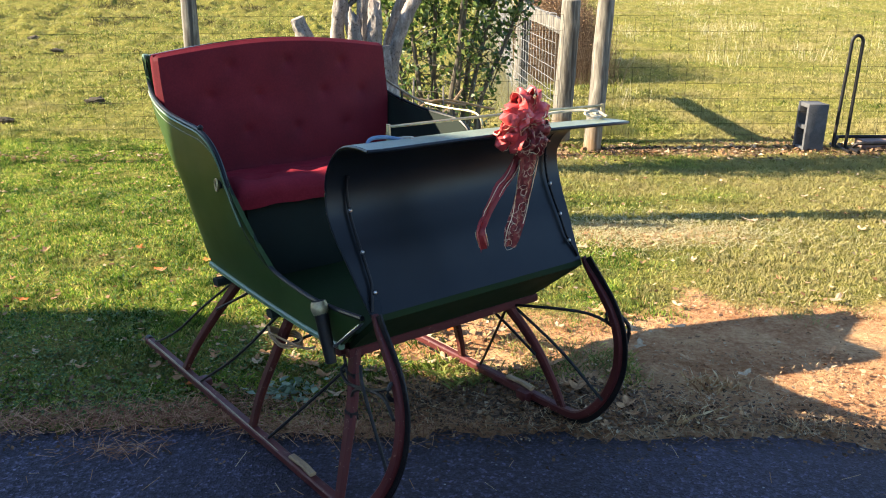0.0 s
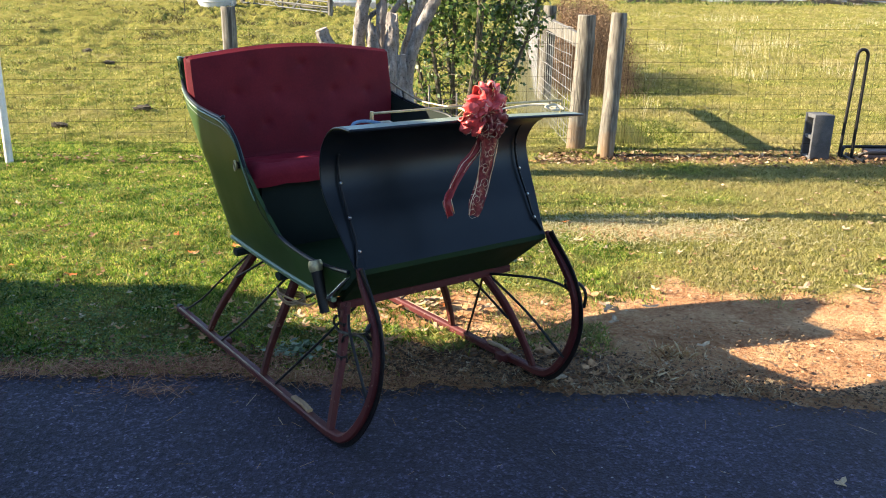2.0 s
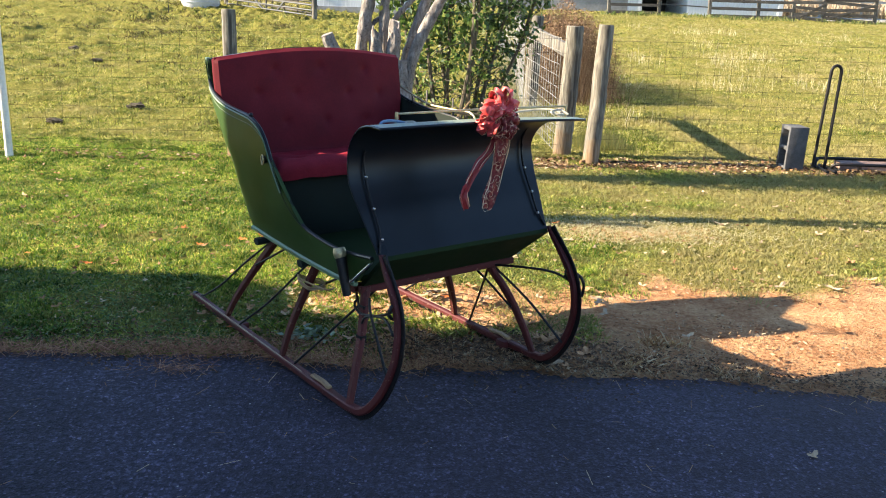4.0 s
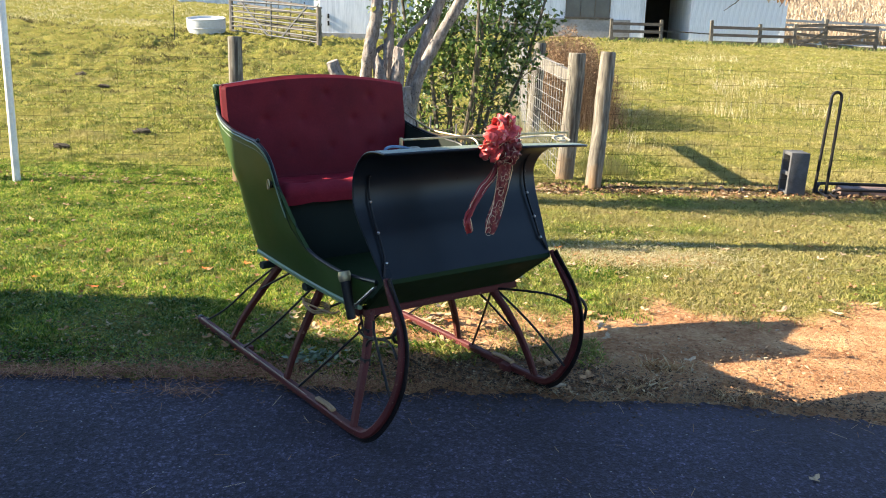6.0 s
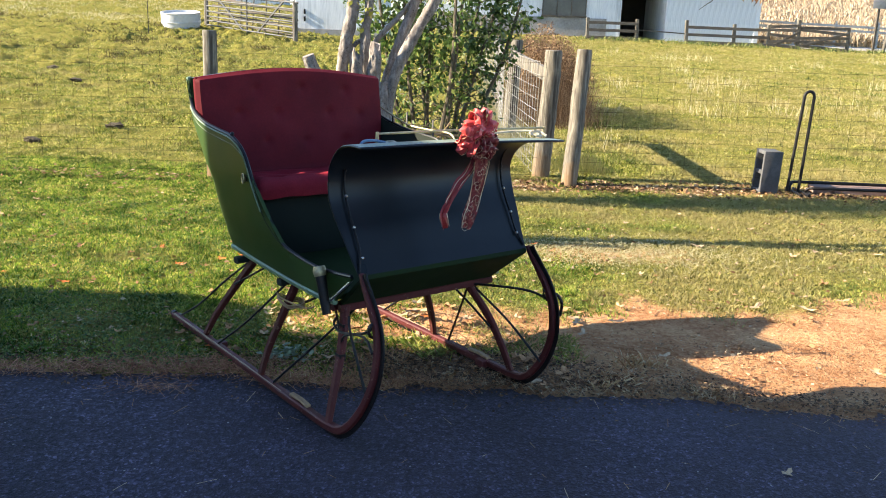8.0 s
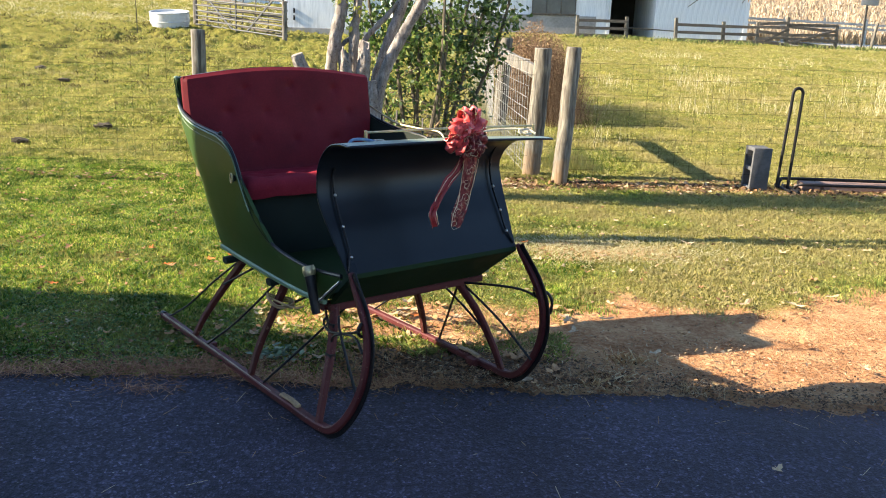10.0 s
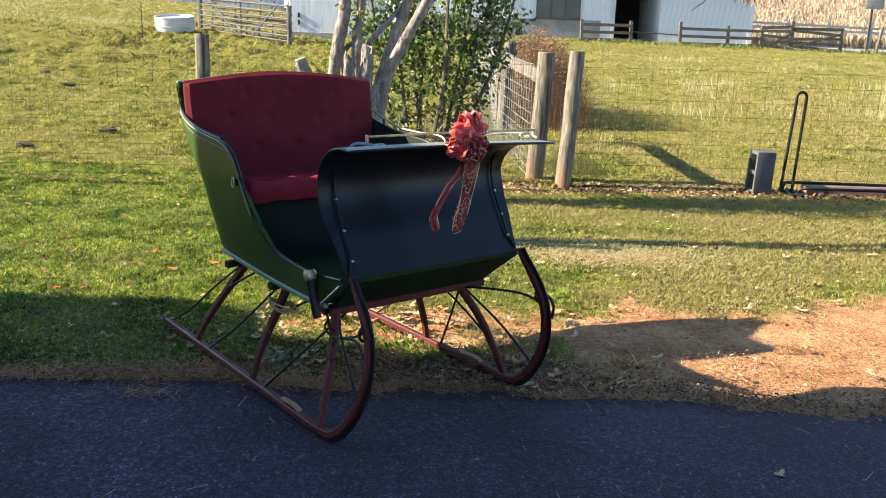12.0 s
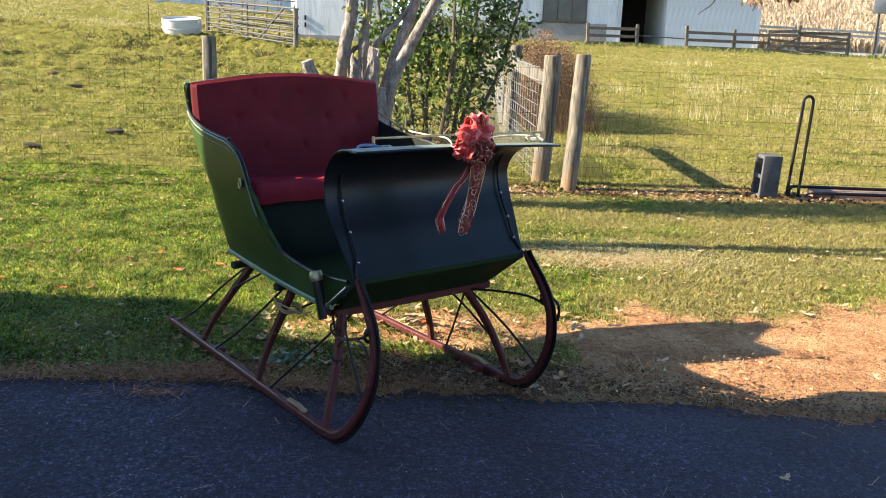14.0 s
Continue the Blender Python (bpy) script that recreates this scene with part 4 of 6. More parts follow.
# ---- unseen house shape, added to lay its shade over the asphalt and lawn ----
def house():
    top = empty("house", pose(-4.9, 0, 0), "unseen house shape added to cast shade over the drive", "house")
    # Outline worked back along the sun from the shade's edge on the ground.
    sec = [(2.7, 0.0), (2.837, 2.028), (3.117, 2.037), (2.898, 2.348), (2.584, 2.425), (2.481, 2.698), (2.359, 2.813), (2.295, 3.348), (2.188, 3.386), (2.11, 3.42), (1.994, 3.483), (1.838, 3.551), (1.762, 3.604), (0.423, 4.802), (-14.0, 4.85), (-14.0, 0.0)]
    bm = bmesh.new()
    a = [bm.verts.new((0, y, z)) for y, z in sec]
    b = [bm.verts.new((-9, y, z)) for y, z in sec]
    bm.faces.new(a)
    bm.faces.new(b[::-1])
    for i in range(len(sec)):
        k = (i + 1) % len(sec)
        bm.faces.new((a[i], a[k], b[k], b[i]))
    part("wall", bm, WHITEPAINT, top, smooth=False)
    for name, (y0, z0), (y1, z1) in (('porch_roof', (3.117, 2.047), (2.898, 2.358)), ('roof_slope', (1.763, 3.614), (0.424, 4.812)), ('roof_slope', (0.424, 4.812), (-14.1, 4.86))):
        d = Vector((0, y1 - y0, z1 - z0)).normalized()
        n = Vector((0, -d.z, d.y))
        if n.z < 0:
            n = -n
        bm = bmesh.new()
        v = [bm.verts.new(Vector((x, y, z)) + n * h) for h in (0.004, 0.03) for x, y, z in ((0.03, y0, z0), (0.03, y1, z1), (-9.1, y1, z1), (-9.1, y0, z0))]
        for f in ((0, 1, 2, 3), (4, 7, 6, 5), (0, 4, 5, 1), (1, 5, 6, 2), (2, 6, 7, 3), (3, 7, 4, 0)):
            bm.faces.new([v[i] for i in f])
        part(name, bm, ROOFING, top, smooth=False)


house()


# ---- fences ----
def z_at(x, y):
    return float(rise(x, y))


def fence_post(parent, x, y, h, r, lean=(0, 0), square=False):
    bm = bmesh.new()
    prof = rect(2 * r, 2 * r, r * 0.25)
    z0 = z_at(x, y) - 0.15
    pts = [(x + lean[0] * t + 0.006 * noise.noise((t * 3, x, y)), y + lean[1] * t, z0 + (h + 0.15) * t) for t in np.linspace(0, 1, 9)]
    if not square:
        segs = 22
        prof = [(a * (1 + 0.1 * noise.noise((a * 22 / r * 0.07, b * 22 / r * 0.07, 3 * x + y))), b * (1 + 0.1 * noise.noise((a * 22 / r * 0.07, b * 22 / r * 0.07, 3 * x + y)))) for a, b in circle(r, segs)]
        pts = [(x + lean[0] * t + 0.008 * noise.noise((t * 3, x, y)), y + lean[1] * t, z0 + (h + 0.15) * t) for t in np.linspace(0, 1, 30)]
    sweep(bm, pts, prof, up=(0, 1, 0), scale=lambda t: 1.06 - 0.1 * t)
    if not square:
        for v in bm.verts:
            axis = Vector((x, y, v.co.z))
            crack = noise.noise(((v.co.x - x) * 60, (v.co.y - y) * 60, v.co.z * 2.5 + x))
            v.co += (axis - v.co) * (0.05 * noise.noise(v.co * 14) + 0.12 * max(0, crack - 0.25))
    bm.faces.ensure_lookup_table()
    bm.faces[-1].material_index = 1
    edge = [e for e in bm.faces[-1].edges]
    bmesh.ops.bevel(bm, geom=edge, offset=0.008, segments=1, affect="EDGES")
    for f in bm.faces:
        if f.normal.z > 0.9:
            f.material_index = 1
    return part("fence_post", bm, POST, parent, "", mats=(POST_TOP,))


def wire_mesh(parent, a, b, heights, step, r=0.0021, mat=None, sag=0.006):
    """Woven wire between two posts: level strands, upright stays."""
    a, b = Vector(a), Vector(b)
    n = max(2, int((b - a).length / step))
    bm = bmesh.new()
    ground = lambda t: z_at(*(a.lerp(b, t)))
    for h in heights:
        pts = []
        for i in range(0, n + 1):
            p = a.lerp(b, i / n)
            pts.append((p.x, p.y, ground(i / n) + h + sag * noise.noise((p.x * 3, p.y * 3, h * 7))))
        sweep(bm, pts, circle(r, 4))
    for i in range(n + 1):
        p = a.lerp(b, i / n)
        pts = [(p.x + 0.004 * noise.noise((p.x * 9, h * 5, 2)), p.y, ground(i / n) + h) for h in heights]
        sweep(bm, pts, circle(r, 4), up=(0, 1, 0))
    return part("wire_mesh", bm, mat or WIRE_DARK, parent, "woven wire mesh", smooth=False)


HEIGHTS = [0.04, 0.12, 0.21, 0.31, 0.42, 0.55, 0.68, 0.82, 0.97, 1.1]
lawn_fence = empty("wire_fence", Matrix(), "woven wire pasture fence on round wooden posts", "fence")
fence_post(lawn_fence, -2.07, 6.9, 1.29, 0.065, (0.0, 0))
fence_post(lawn_fence, 1.205, 7.13, 1.24, 0.07, (0.06, 0.02))
fence_post(lawn_fence, 5.6, 7.25, 1.25, 0.062, (0.03, 0))
fence_post(lawn_fence, -6.0, 6.45, 1.25, 0.062)
wire_mesh(lawn_fence, (-6.0, 6.5), (-2.07, 6.96), HEIGHTS, 0.15, 0.0011)
wire_mesh(lawn_fence, (-2.07, 6.96), (0.95, 7.4), HEIGHTS, 0.15, 0.0011)
wire_mesh(lawn_fence, (1.22, 7.2), (5.6, 7.32), HEIGHTS, 0.15, 0.0011)
wire_mesh(lawn_fence, (5.6, 7.32), (9.0, 7.4), HEIGHTS, 0.15)

lane_fence = empty("lane_fence", Matrix(), "pale wire fence with weathered posts and a brace board", "fence")
fence_post(lane_fence, 0.965, 7.45, 1.215, 0.085, (0.05, 0.0))
fence_post(lane_fence, 0.76, 10.0, 1.23, 0.08, (0.05, 0.0))
fence_post(lane_fence, 0.78, 14.5, 1.25, 0.085, (0.0, 0.0))
fence_post(lane_fence, 0.58, 20.0, 1.2, 0.085)
part("brace_board", bar([(0.76, 9.95, 1.1), (0.985, 7.5, 0.98)], 0.045, 0.13), POST, lane_fence, "weathered brace board")
TIGHT = [0.04, 0.12, 0.2, 0.28, 0.36, 0.44, 0.54, 0.64, 0.75, 0.86, 0.98, 1.1]
wire_mesh(lane_fence, (0.9, 7.47), (0.68, 10.0), TIGHT, 0.15, 0.0022, WIRE)
wire_mesh(lane_fence, (0.68, 10.0), (0.69, 14.5), TIGHT, 0.15, 0.0026, WIRE)
wire_mesh(lane_fence, (0.69, 14.5), (0.5, 20.0), TIGHT, 0.2, 0.003, WIRE)

pole = part("canopy_pole", tube([(-3.975, 6.53, -0.05), (-3.96, 6.53, 1.5), (-3.94, 6.53, 3.2)], 0.033, 14), POLEMAT)
tagged(pole, "white metal pole standing in the lawn by the fence", "pole")


# ---- concrete block and log rack ----
def concrete_block():
    w, d, h, t = 0.172, 0.195, 0.4, 0.032
    bm = bmesh.new()
    box(bm, (w, t, h), (0, -d / 2 + t / 2, 0), 0.005)
    box(bm, (w, t, h), (0, d / 2 - t / 2, 0), 0.005)
    for z in (-h / 2 + 0.018, 0, h / 2 - 0.018):
        box(bm, (w - 0.012, d - 2 * t + 0.006, 0.034), (0, 0, z), 0.003)
    ob = part("concrete_block", bm, CONCRETE)
    ob.matrix_basis = pose(3.05, 7.2, 0.192, 1.5, 1.0, 5)
    tagged(ob, "hollow grey concrete block standing on end by the fence", "concrete block")


concrete_block()


def log_rack():
    top = empty("log_rack", pose(3.33, 7.17, 0), "empty black tubular steel log rack on the ground", "log rack")
    r = 0.014
    loop = [(-0.085, 0, 0.02), (-0.062, 0, 0.45), (-0.04, 0, 0.86)] + [(0.005 + 0.045 * math.cos(t), 0, 0.885 + 0.055 * math.sin(t)) for t in np.linspace(math.pi, 0, 9)] + [(0.048, 0, 0.86), (0.035, 0, 0.45), (0.02, 0, 0.0)]
    part("end_hoop", tube(loop, r, 10, up=(0, 1, 0)), IRON, top)
    hoop2 = [(x + 2.4, y, z) for x, y, z in loop]
    part("end_hoop", tube(hoop2, r, 10, up=(0, 1, 0)), IRON, top)
    for y, z, x0 in ((0.14, 0.075, -0.05), (-0.12, 0.06, 0.06)):
        part("base_rail", tube(bez([(x0, y * 0.3, 0.012), (x0 + 0.03, y * 0.6, z), (x0 + 0.16, y, z + 0.012), (1.2, y, z + 0.01), (2.4, y, z)], 30), r, 10), IRON, top)
    for x in (-0.02, 0.05):
        part("foot", tube([(x, -0.2, 0.012), (x, 0.2, 0.012)], r, 8), IRON, top)


log_rack()
plank = part("timber_plank", bar([(3.5, 7.25, 0.035), (5.4, 7.3, 0.037)], 0.16, 0.075), PLANK)
tagged(plank, "red-brown weathered timber lying in the rack", "plank")


# ---- tree and bush ----
def limb(parent, pts, r0, r1, mat=None, n=16, sides=10, name="stem", knots=0.18):
    bm = bmesh.new()
    fine = mat is None
    path = bez(pts, n * 3 if fine else n)
    sweep(bm, path, circle(1.0, 20 if fine else sides), up=(0.1, 1, 0), scale=lambda t: r0 + (r1 - r0) * t)
    for v in bm.verts:
        axis = min(path, key=lambda p: (p - v.co).length_squared)
        ridge = noise.noise((v.co.x * 45, v.co.y * 45, v.co.z * 7)) + 0.5 * noise.noise((v.co.x * 90, v.co.y * 90, v.co.z * 30)) if fine else 0.0
        v.co = axis + (v.co - axis) * (0.94 + knots * noise.noise(v.co * 9) + 0.6 * knots * noise.noise(v.co * 25) + 0.2 * ridge)
    if name == "broken_stub":
        end = path[-1]
        for v in bm.verts:
            d = (v.co - end).length
            if v.co.z > end.z - 0.1 and d < 0.13:
                v.co.z += 0.075 * noise.noise((v.co.x * 38, v.co.y * 38, 1)) * max(0, 1 - (end.z - v.co.z) / 0.1)
    return part(name, bm, mat or BARK, parent)


def old_tree():
    top = empty("old_tree", pose(0, 0, 0), "old multi-stemmed tree with pale grey flaking bark", "tree")
    limb(top, [(-0.36, 4.82, -0.05), (-0.335, 4.82, 0.4), (-0.325, 4.8, 0.75), (-0.345, 4.8, 1.02)], 0.088, 0.06, name="trunk", n=24, sides=14)
    limb(top, [(-0.31, 4.8, 0.7), (-0.285, 4.8, 0.98), (-0.17, 4.8, 1.27), (-0.01, 4.78, 1.55), (0.2, 4.75, 2.0), (0.35, 4.7, 2.8)], 0.042, 0.03, n=24)
    limb(top, [(-0.34, 4.86, 0.8), (-0.31, 4.9, 1.05), (-0.23, 4.9, 1.3), (-0.14, 4.9, 1.55), (0.0, 4.95, 2.1), (0.05, 5.0, 2.9)], 0.04, 0.03, n=24)
    limb(top, [(-0.5, 4.88, 0.05), (-0.6, 4.86, 0.7), (-0.605, 4.85, 1.07), (-0.57, 4.85, 1.33), (-0.53, 4.85, 1.6), (-0.5, 4.85, 2.7)], 0.046, 0.038, n=24)
    limb(top, [(-0.42, 4.86, 0.2), (-0.465, 4.85, 1.04), (-0.455, 4.85, 1.33), (-0.43, 4.85, 1.6), (-0.45, 4.9, 2.6)], 0.036, 0.028, n=20)
    limb(top, [(-0.41, 4.78, 0.3), (-0.4, 4.77, 0.9), (-0.385, 4.76, 1.18), (-0.38, 4.76, 1.25)], 0.058, 0.036, name="broken_stub", n=14, knots=0.3)
    limb(top, [(-0.46, 4.76, 0.5), (-0.49, 4.75, 1.0), (-0.5, 4.75, 1.2)], 0.046, 0.03, name="broken_stub", n=14, knots=0.3)
    limb(top, [(-0.5, 4.75, 0.4), (-0.66, 4.66, 0.85), (-0.745, 4.6, 1.08), (-0.78, 4.58, 1.18)], 0.05, 0.04, name="sawn_limb", n=14, knots=0.3)
    limb(top, [(-0.42, 4.9, 1.24), (-0.36, 4.9, 1.32), (-0.29, 4.9, 1.39), (-0.18, 4.9, 1.52), (0.0, 4.9, 1.8)], 0.02, 0.013)
    limb(top, [(-0.42, 4.8, 0.6), (-0.55, 4.85, 1.15), (-0.48, 4.9, 1.28), (-0.44, 4.9, 1.2)], 0.018, 0.012)
    limb(top, [(0.0, 4.95, 2.0), (-0.1, 5.2, 2.4), (-0.3, 5.4, 3.0)], 0.035, 0.012)
    limb(top, [(0.2, 4.75, 2.0), (0.5, 4.9, 2.3), (0.9, 5.0, 2.7)], 0.035, 0.012)


old_tree()


def leaf_cloud(name, centres, size, mat, parent, flat=False, seed=3):
    """Small folded leaves, one island each, at the given places."""
    r = np.random.default_rng(seed)
    n = len(centres)
    s = size * r.uniform(0.6, 1.25, n)[:, None]
    d = r.normal(size=(n, 3))
    d[:, 2] = 0.18 * d[:, 2] if flat else d[:, 2] - 0.5
    d /= np.linalg.norm(d, axis=1)[:, None]
    e = np.cross(d, r.normal(size=(n, 3)) * ((0.2, 0.2, 1) if flat else (1, 1, 1)))
    e /= np.linalg.norm(e, axis=1)[:, None]
    k = np.cross(d, e)
    c = np.asarray(centres)
    verts = np.stack([c, c + d * s * 0.45 + e * s * 0.3 + k * s * 0.08, c + d * s, c + d * s * 0.45 - e * s * 0.3 + k * s * 0.08], 1).reshape(-1, 3)
    faces = np.arange(4 * n).reshape(n, 4)
    ob = new(name, quick_mesh(name, verts, faces, mat))
    ob.parent = parent
    return ob


def bush():
    top = empty("bush", Matrix(), "leafy green bush with thin brown stems by the fence", "bush")
    r = np.random.default_rng(11)
    spots = []
    bases = [(-0.12, 6.3), (-0.08, 6.35), (0.05, 6.25), (0.1, 6.4), (0.0, 6.2), (-0.2, 6.3), (0.14, 6.3), (-0.3, 6.35), (0.2, 6.35)]
    ends = [(-0.08, 6.3, 2.8), (-0.2, 6.6, 2.5), (0.25, 6.1, 2.8), (0.45, 6.7, 2.5), (0.1, 5.9, 2.7), (-0.35, 6.2, 2.2), (0.62, 6.4, 2.2), (-0.62, 6.3, 2.3), (0.8, 6.6, 2.3)]
    for (x, y), e in zip(bases, ends):
        m = ((x + e[0]) / 2 + r.normal(0, 0.04), (y + e[1]) / 2, 1.15)
        path = [(x, y, -0.02), (x * 0.9 + m[0] * 0.1, y, 0.5), m, e]
        limb(top, path, 0.028, 0.008, STEM, 14, 7, "stem", 0.1)
        pts = bez(path, 60)
        for q in range(12, 60):
            p = pts[q]
            for _ in range(2):
                a = r.uniform(0, 6.28)
                ln = r.uniform(0.1, 0.3)
                tip = p + Vector((math.cos(a) * ln, math.sin(a) * ln * 0.8, r.uniform(-0.05, 0.2)))
                if r.uniform() < 0.35:
                    sweep_tw = tube([p, p.lerp(tip, 0.5) + Vector((0, 0, 0.02)), tip], 0.0035, 4)
                    part("twig", sweep_tw, STEM, top, smooth=False)
                for _ in range(22 if q > 38 else 9 if q > 32 else 3 if q > 24 else 1):
                    s = r.uniform(0.25, 1.05)
                    spots.append(p.lerp(tip, s) + Vector(r.normal(0, 0.025, 3)))
    for x0, z0, x1, z1 in ((0.3, 1.45, 0.62, 1.65), (0.35, 1.3, 0.5, 1.45), (-0.25, 0.55, -0.4, 0.75), (0.3, 0.6, 0.42, 0.85)):
        sweep_tw = tube(bez([(x0, 6.3, z0), ((x0 + x1) / 2, 6.28, (z0 + z1) / 2 + 0.03), (x1, 6.25, z1)], 8), 0.005, 5)
        part("twig", sweep_tw, STEM, top, smooth=False)
        for _ in range(60):
            t = r.uniform(0, 1)
            spots.append((x0 + (x1 - x0) * t + r.normal(0, 0.05), 6.27 + r.normal(0, 0.05), z0 + (z1 - z0) * t + r.normal(0, 0.05)))
    leaf_cloud("foliage", np.array([tuple(s) for s in spots]), 0.047, FOLIAGE, top)


bush()


def brush(name, cx, cy, sx, sy, h, n, mat, label, seed, thin=0.0022):
    """A thicket of thin bent twigs, as one mass."""
    r = np.random.default_rng(seed)
    x, y = cx + r.normal(0, sx, n).clip(-2 * sx, 2 * sx), cy + sy * r.uniform(-1.6, 1.6, n)
    z = rise(x, y)
    hh = h * r.uniform(0.4, 1.1, n) * np.exp(-((x - cx) / (2.2 * sx)) ** 2)
    a = r.uniform(0, 6.28, n)
    w = thin * (1 + r.uniform(0, 1, n))
    ox, oy = np.cos(a) * np.minimum(hh * 0.35, 0.25), np.sin(a) * np.minimum(hh * 0.35, 0.25)
    p0 = np.stack([x - w, y, z], -1)
    p1 = np.stack([x + w, y, z], -1)
    p2 = np.stack([x + ox * 0.9 + w * 0.7, y + oy * 0.9, z + hh * 0.9], -1)
    p3 = np.stack([x + ox, y + oy, z + hh], -1)
    verts = np.stack([p0, p1, p2, p3], 1).reshape(-1, 3)
    ob = new(name, quick_mesh(name, verts, np.arange(4 * n).reshape(n, 4), mat))
    tagged(ob, label, "brush", "", "stuff")


brush("dry_brush", 1.45, 12.6, 0.34, 1.0, 1.2, 5000, TWIGS, "tangled brown brush and dry weeds along the lane fence", 21, 0.0009)
r_b = np.random.default_rng(24)
n = 42000
bx = r_b.normal(0.05, 0.3, n)
bx = bx[np.abs(bx) < 0.62]
n = len(bx)
bz = (1.1 - 1.6 * np.abs(bx) ** 2.6) * (0.85 + 0.3 * np.sin(bx * 17 + 1) * np.sin(bx * 41)) * r_b.uniform(0.0, 1.08, n) ** 0.75
dead = leaf_cloud("dead_leaves", np.stack([1.5 + bx - 0.12 * bz, 12.6 + r_b.uniform(-1.3, 1.3, n), bz + 0.2], -1), 0.026, TWIGS, None, seed=25)
tagged(dead, "small brown dead leaves in the tangled brush", "brush", "", "stuff")
brush("lane_weeds", 0.7, 12.5, 0.15, 2.4, 0.3, 3500, PASTURE_DRY, "pale dry weeds under the lane fence wire", 22, 0.0012)
brush("green_tuft", 1.42, 8.0, 0.16, 0.2, 0.2, 700, GRASS, "dark green grass tuft growing by a post", 23)
brush("weed_tuft", -0.35, 6.6, 0.25, 0.2, 0.3, 1200, GRASS, "green weeds growing round the bush stems", 24)


# ---- farm buildings beyond the pasture ----
def wall_box(parent, name, x0, x1, y0, y1, z0, z1, mat, boards=0.0):
    bm = bmesh.new()
    box(bm, (x1 - x0, y1 - y0, z1 - z0), ((x0 + x1) / 2, (y0 + y1) / 2, (z0 + z1) / 2), 0.01)
    return part(name, bm, mat, parent, smooth=False)


def boards(parent, x0, x1, y, z0, z1, step):
    """Upright wall boards, one piece each."""
    first, x, k = None, x0, 0
    while x < x1 - 0.02:
        w = min(step, x1 - x)
        if first is None:
            bm = bmesh.new()
            box(bm, (step - 0.004, 0.03, z1 - z0), (0, 0, 0), 0.003)
            first = part("board", bm, WHITEPAINT, parent, smooth=False)
            ob = first
        else:
            ob = again(first, parent)
        ob.matrix_basis = Matrix.Translation((x + w / 2, y + 0.004 * (k % 3), (z0 + z1) / 2)) @ Matrix.Diagonal((w / step, 1, 1, 1))
        x, k = x + w, k + 1


def barn():
    top = empty("barn", Matrix(), "white weathered wooden barn with a dark open doorway", "barn")
    y = 50.0
    wall_box(top, "wall", -3.0, 8.2, y, y + 8, 1.0, 6.5, WHITEPAINT)
    wall_box(top, "wall", 8.2, 8.95, y, y + 8, 1.0, 6.5, WHITEPAINT)
    wall_box(top, "wall", 11.5, 16.7, y, y + 8, 1.0, 6.5, WHITEPAINT)
    wall_box(top, "lintel", 8.95, 11.5, y, y + 8, 4.2, 6.5, WHITEPAINT)
    wall_box(top, "inside_wall", 8.95, 11.5, y + 6, y + 6.1, 1.0, 4.2, DARKROOM)
    wall_box(top, "foundation", -3.0, 8.15, y - 0.08, y - 0.003, 0.9, 2.35, FOUNDATION)
    wall_box(top, "jamb", 8.75, 8.95, y - 0.1, y - 0.003, 1.0, 4.2, WHITEPAINT)
    boards(top, 11.5, 16.7, y - 0.03, 1.2, 5.0, 0.3)
    win = part("window", box(bmesh.new(), (2.5, 0.06, 1.3), (5.7, y - 0.03, 3.1), 0.01), GLASS, top, "dark barn window", smooth=False)
    for k in range(4):
        wall_box(win, "glazing_bar", 4.45 + k * 0.82, 4.5 + k * 0.82, y - 0.1, y - 0.062, 2.45, 3.75, OLDBOARD)
    wall_box(win, "window_sill", 4.4, 7.0, y - 0.16, y - 0.085, 2.36, 2.46, OLDBOARD)
    wall_box(top, "corner_board", 16.55, 16.8, y - 0.12, y - 0.055, 1.0, 6.5, WHITEPAINT)
    for a, b, c, d in ((-3.4, 6.3, 46.9, 54), ):
        bm = bmesh.new()
        v = [bm.verts.new(p) for p in ((-3.4, y - 0.6, 6.3), (17.1, y - 0.6, 6.3), (17.1, y + 4, 9.5), (-3.4, y + 4, 9.5), (-3.4, y + 8.6, 6.3), (17.1, y + 8.6, 6.3))]
        bm.faces.new((v[0], v[1], v[2], v[3]))
        bm.faces.new((v[3], v[2], v[5], v[4]))
        part("roof", bm, ROOFING, top, smooth=False)


barn()


def shed():
    top = empty("white_shed", Matrix(), "white boarded shed behind the farm gate", "shed")
    wall_box(top, "wall", -7.15, -3.4, 37, 41, 0.7, 4.6, WHITEPAINT)
    wall_box(top, "base_board", -7.2, -3.35, 36.96, 36.997, 0.7, 1.25, FOUNDATION)
    for z in (1.55, 1.85):
        wall_box(top, "hinge", -6.8, -6.72, 36.95, 36.996, z, z + 0.2, IRON)
    wall_box(top, "roof", -7.5, -3.0, 36.6, 41.4, 4.6, 4.8, ROOFING)


shed()


def long_building():
    top = empty("long_shed", Matrix(), "long low white farm building in the distance", "shed")
    wall_box(top, "wall", -60, -14, 62, 70, 1.6, 6.0, WHITEPAINT)
    wall_box(top, "base_board", -60, -13.9, 61.9, 61.997, 1.4, 2.45, FOUNDATION)
    wall_box(top, "roof", -61, -13, 61, 71, 6.0, 6.3, ROOFING)


long_building()


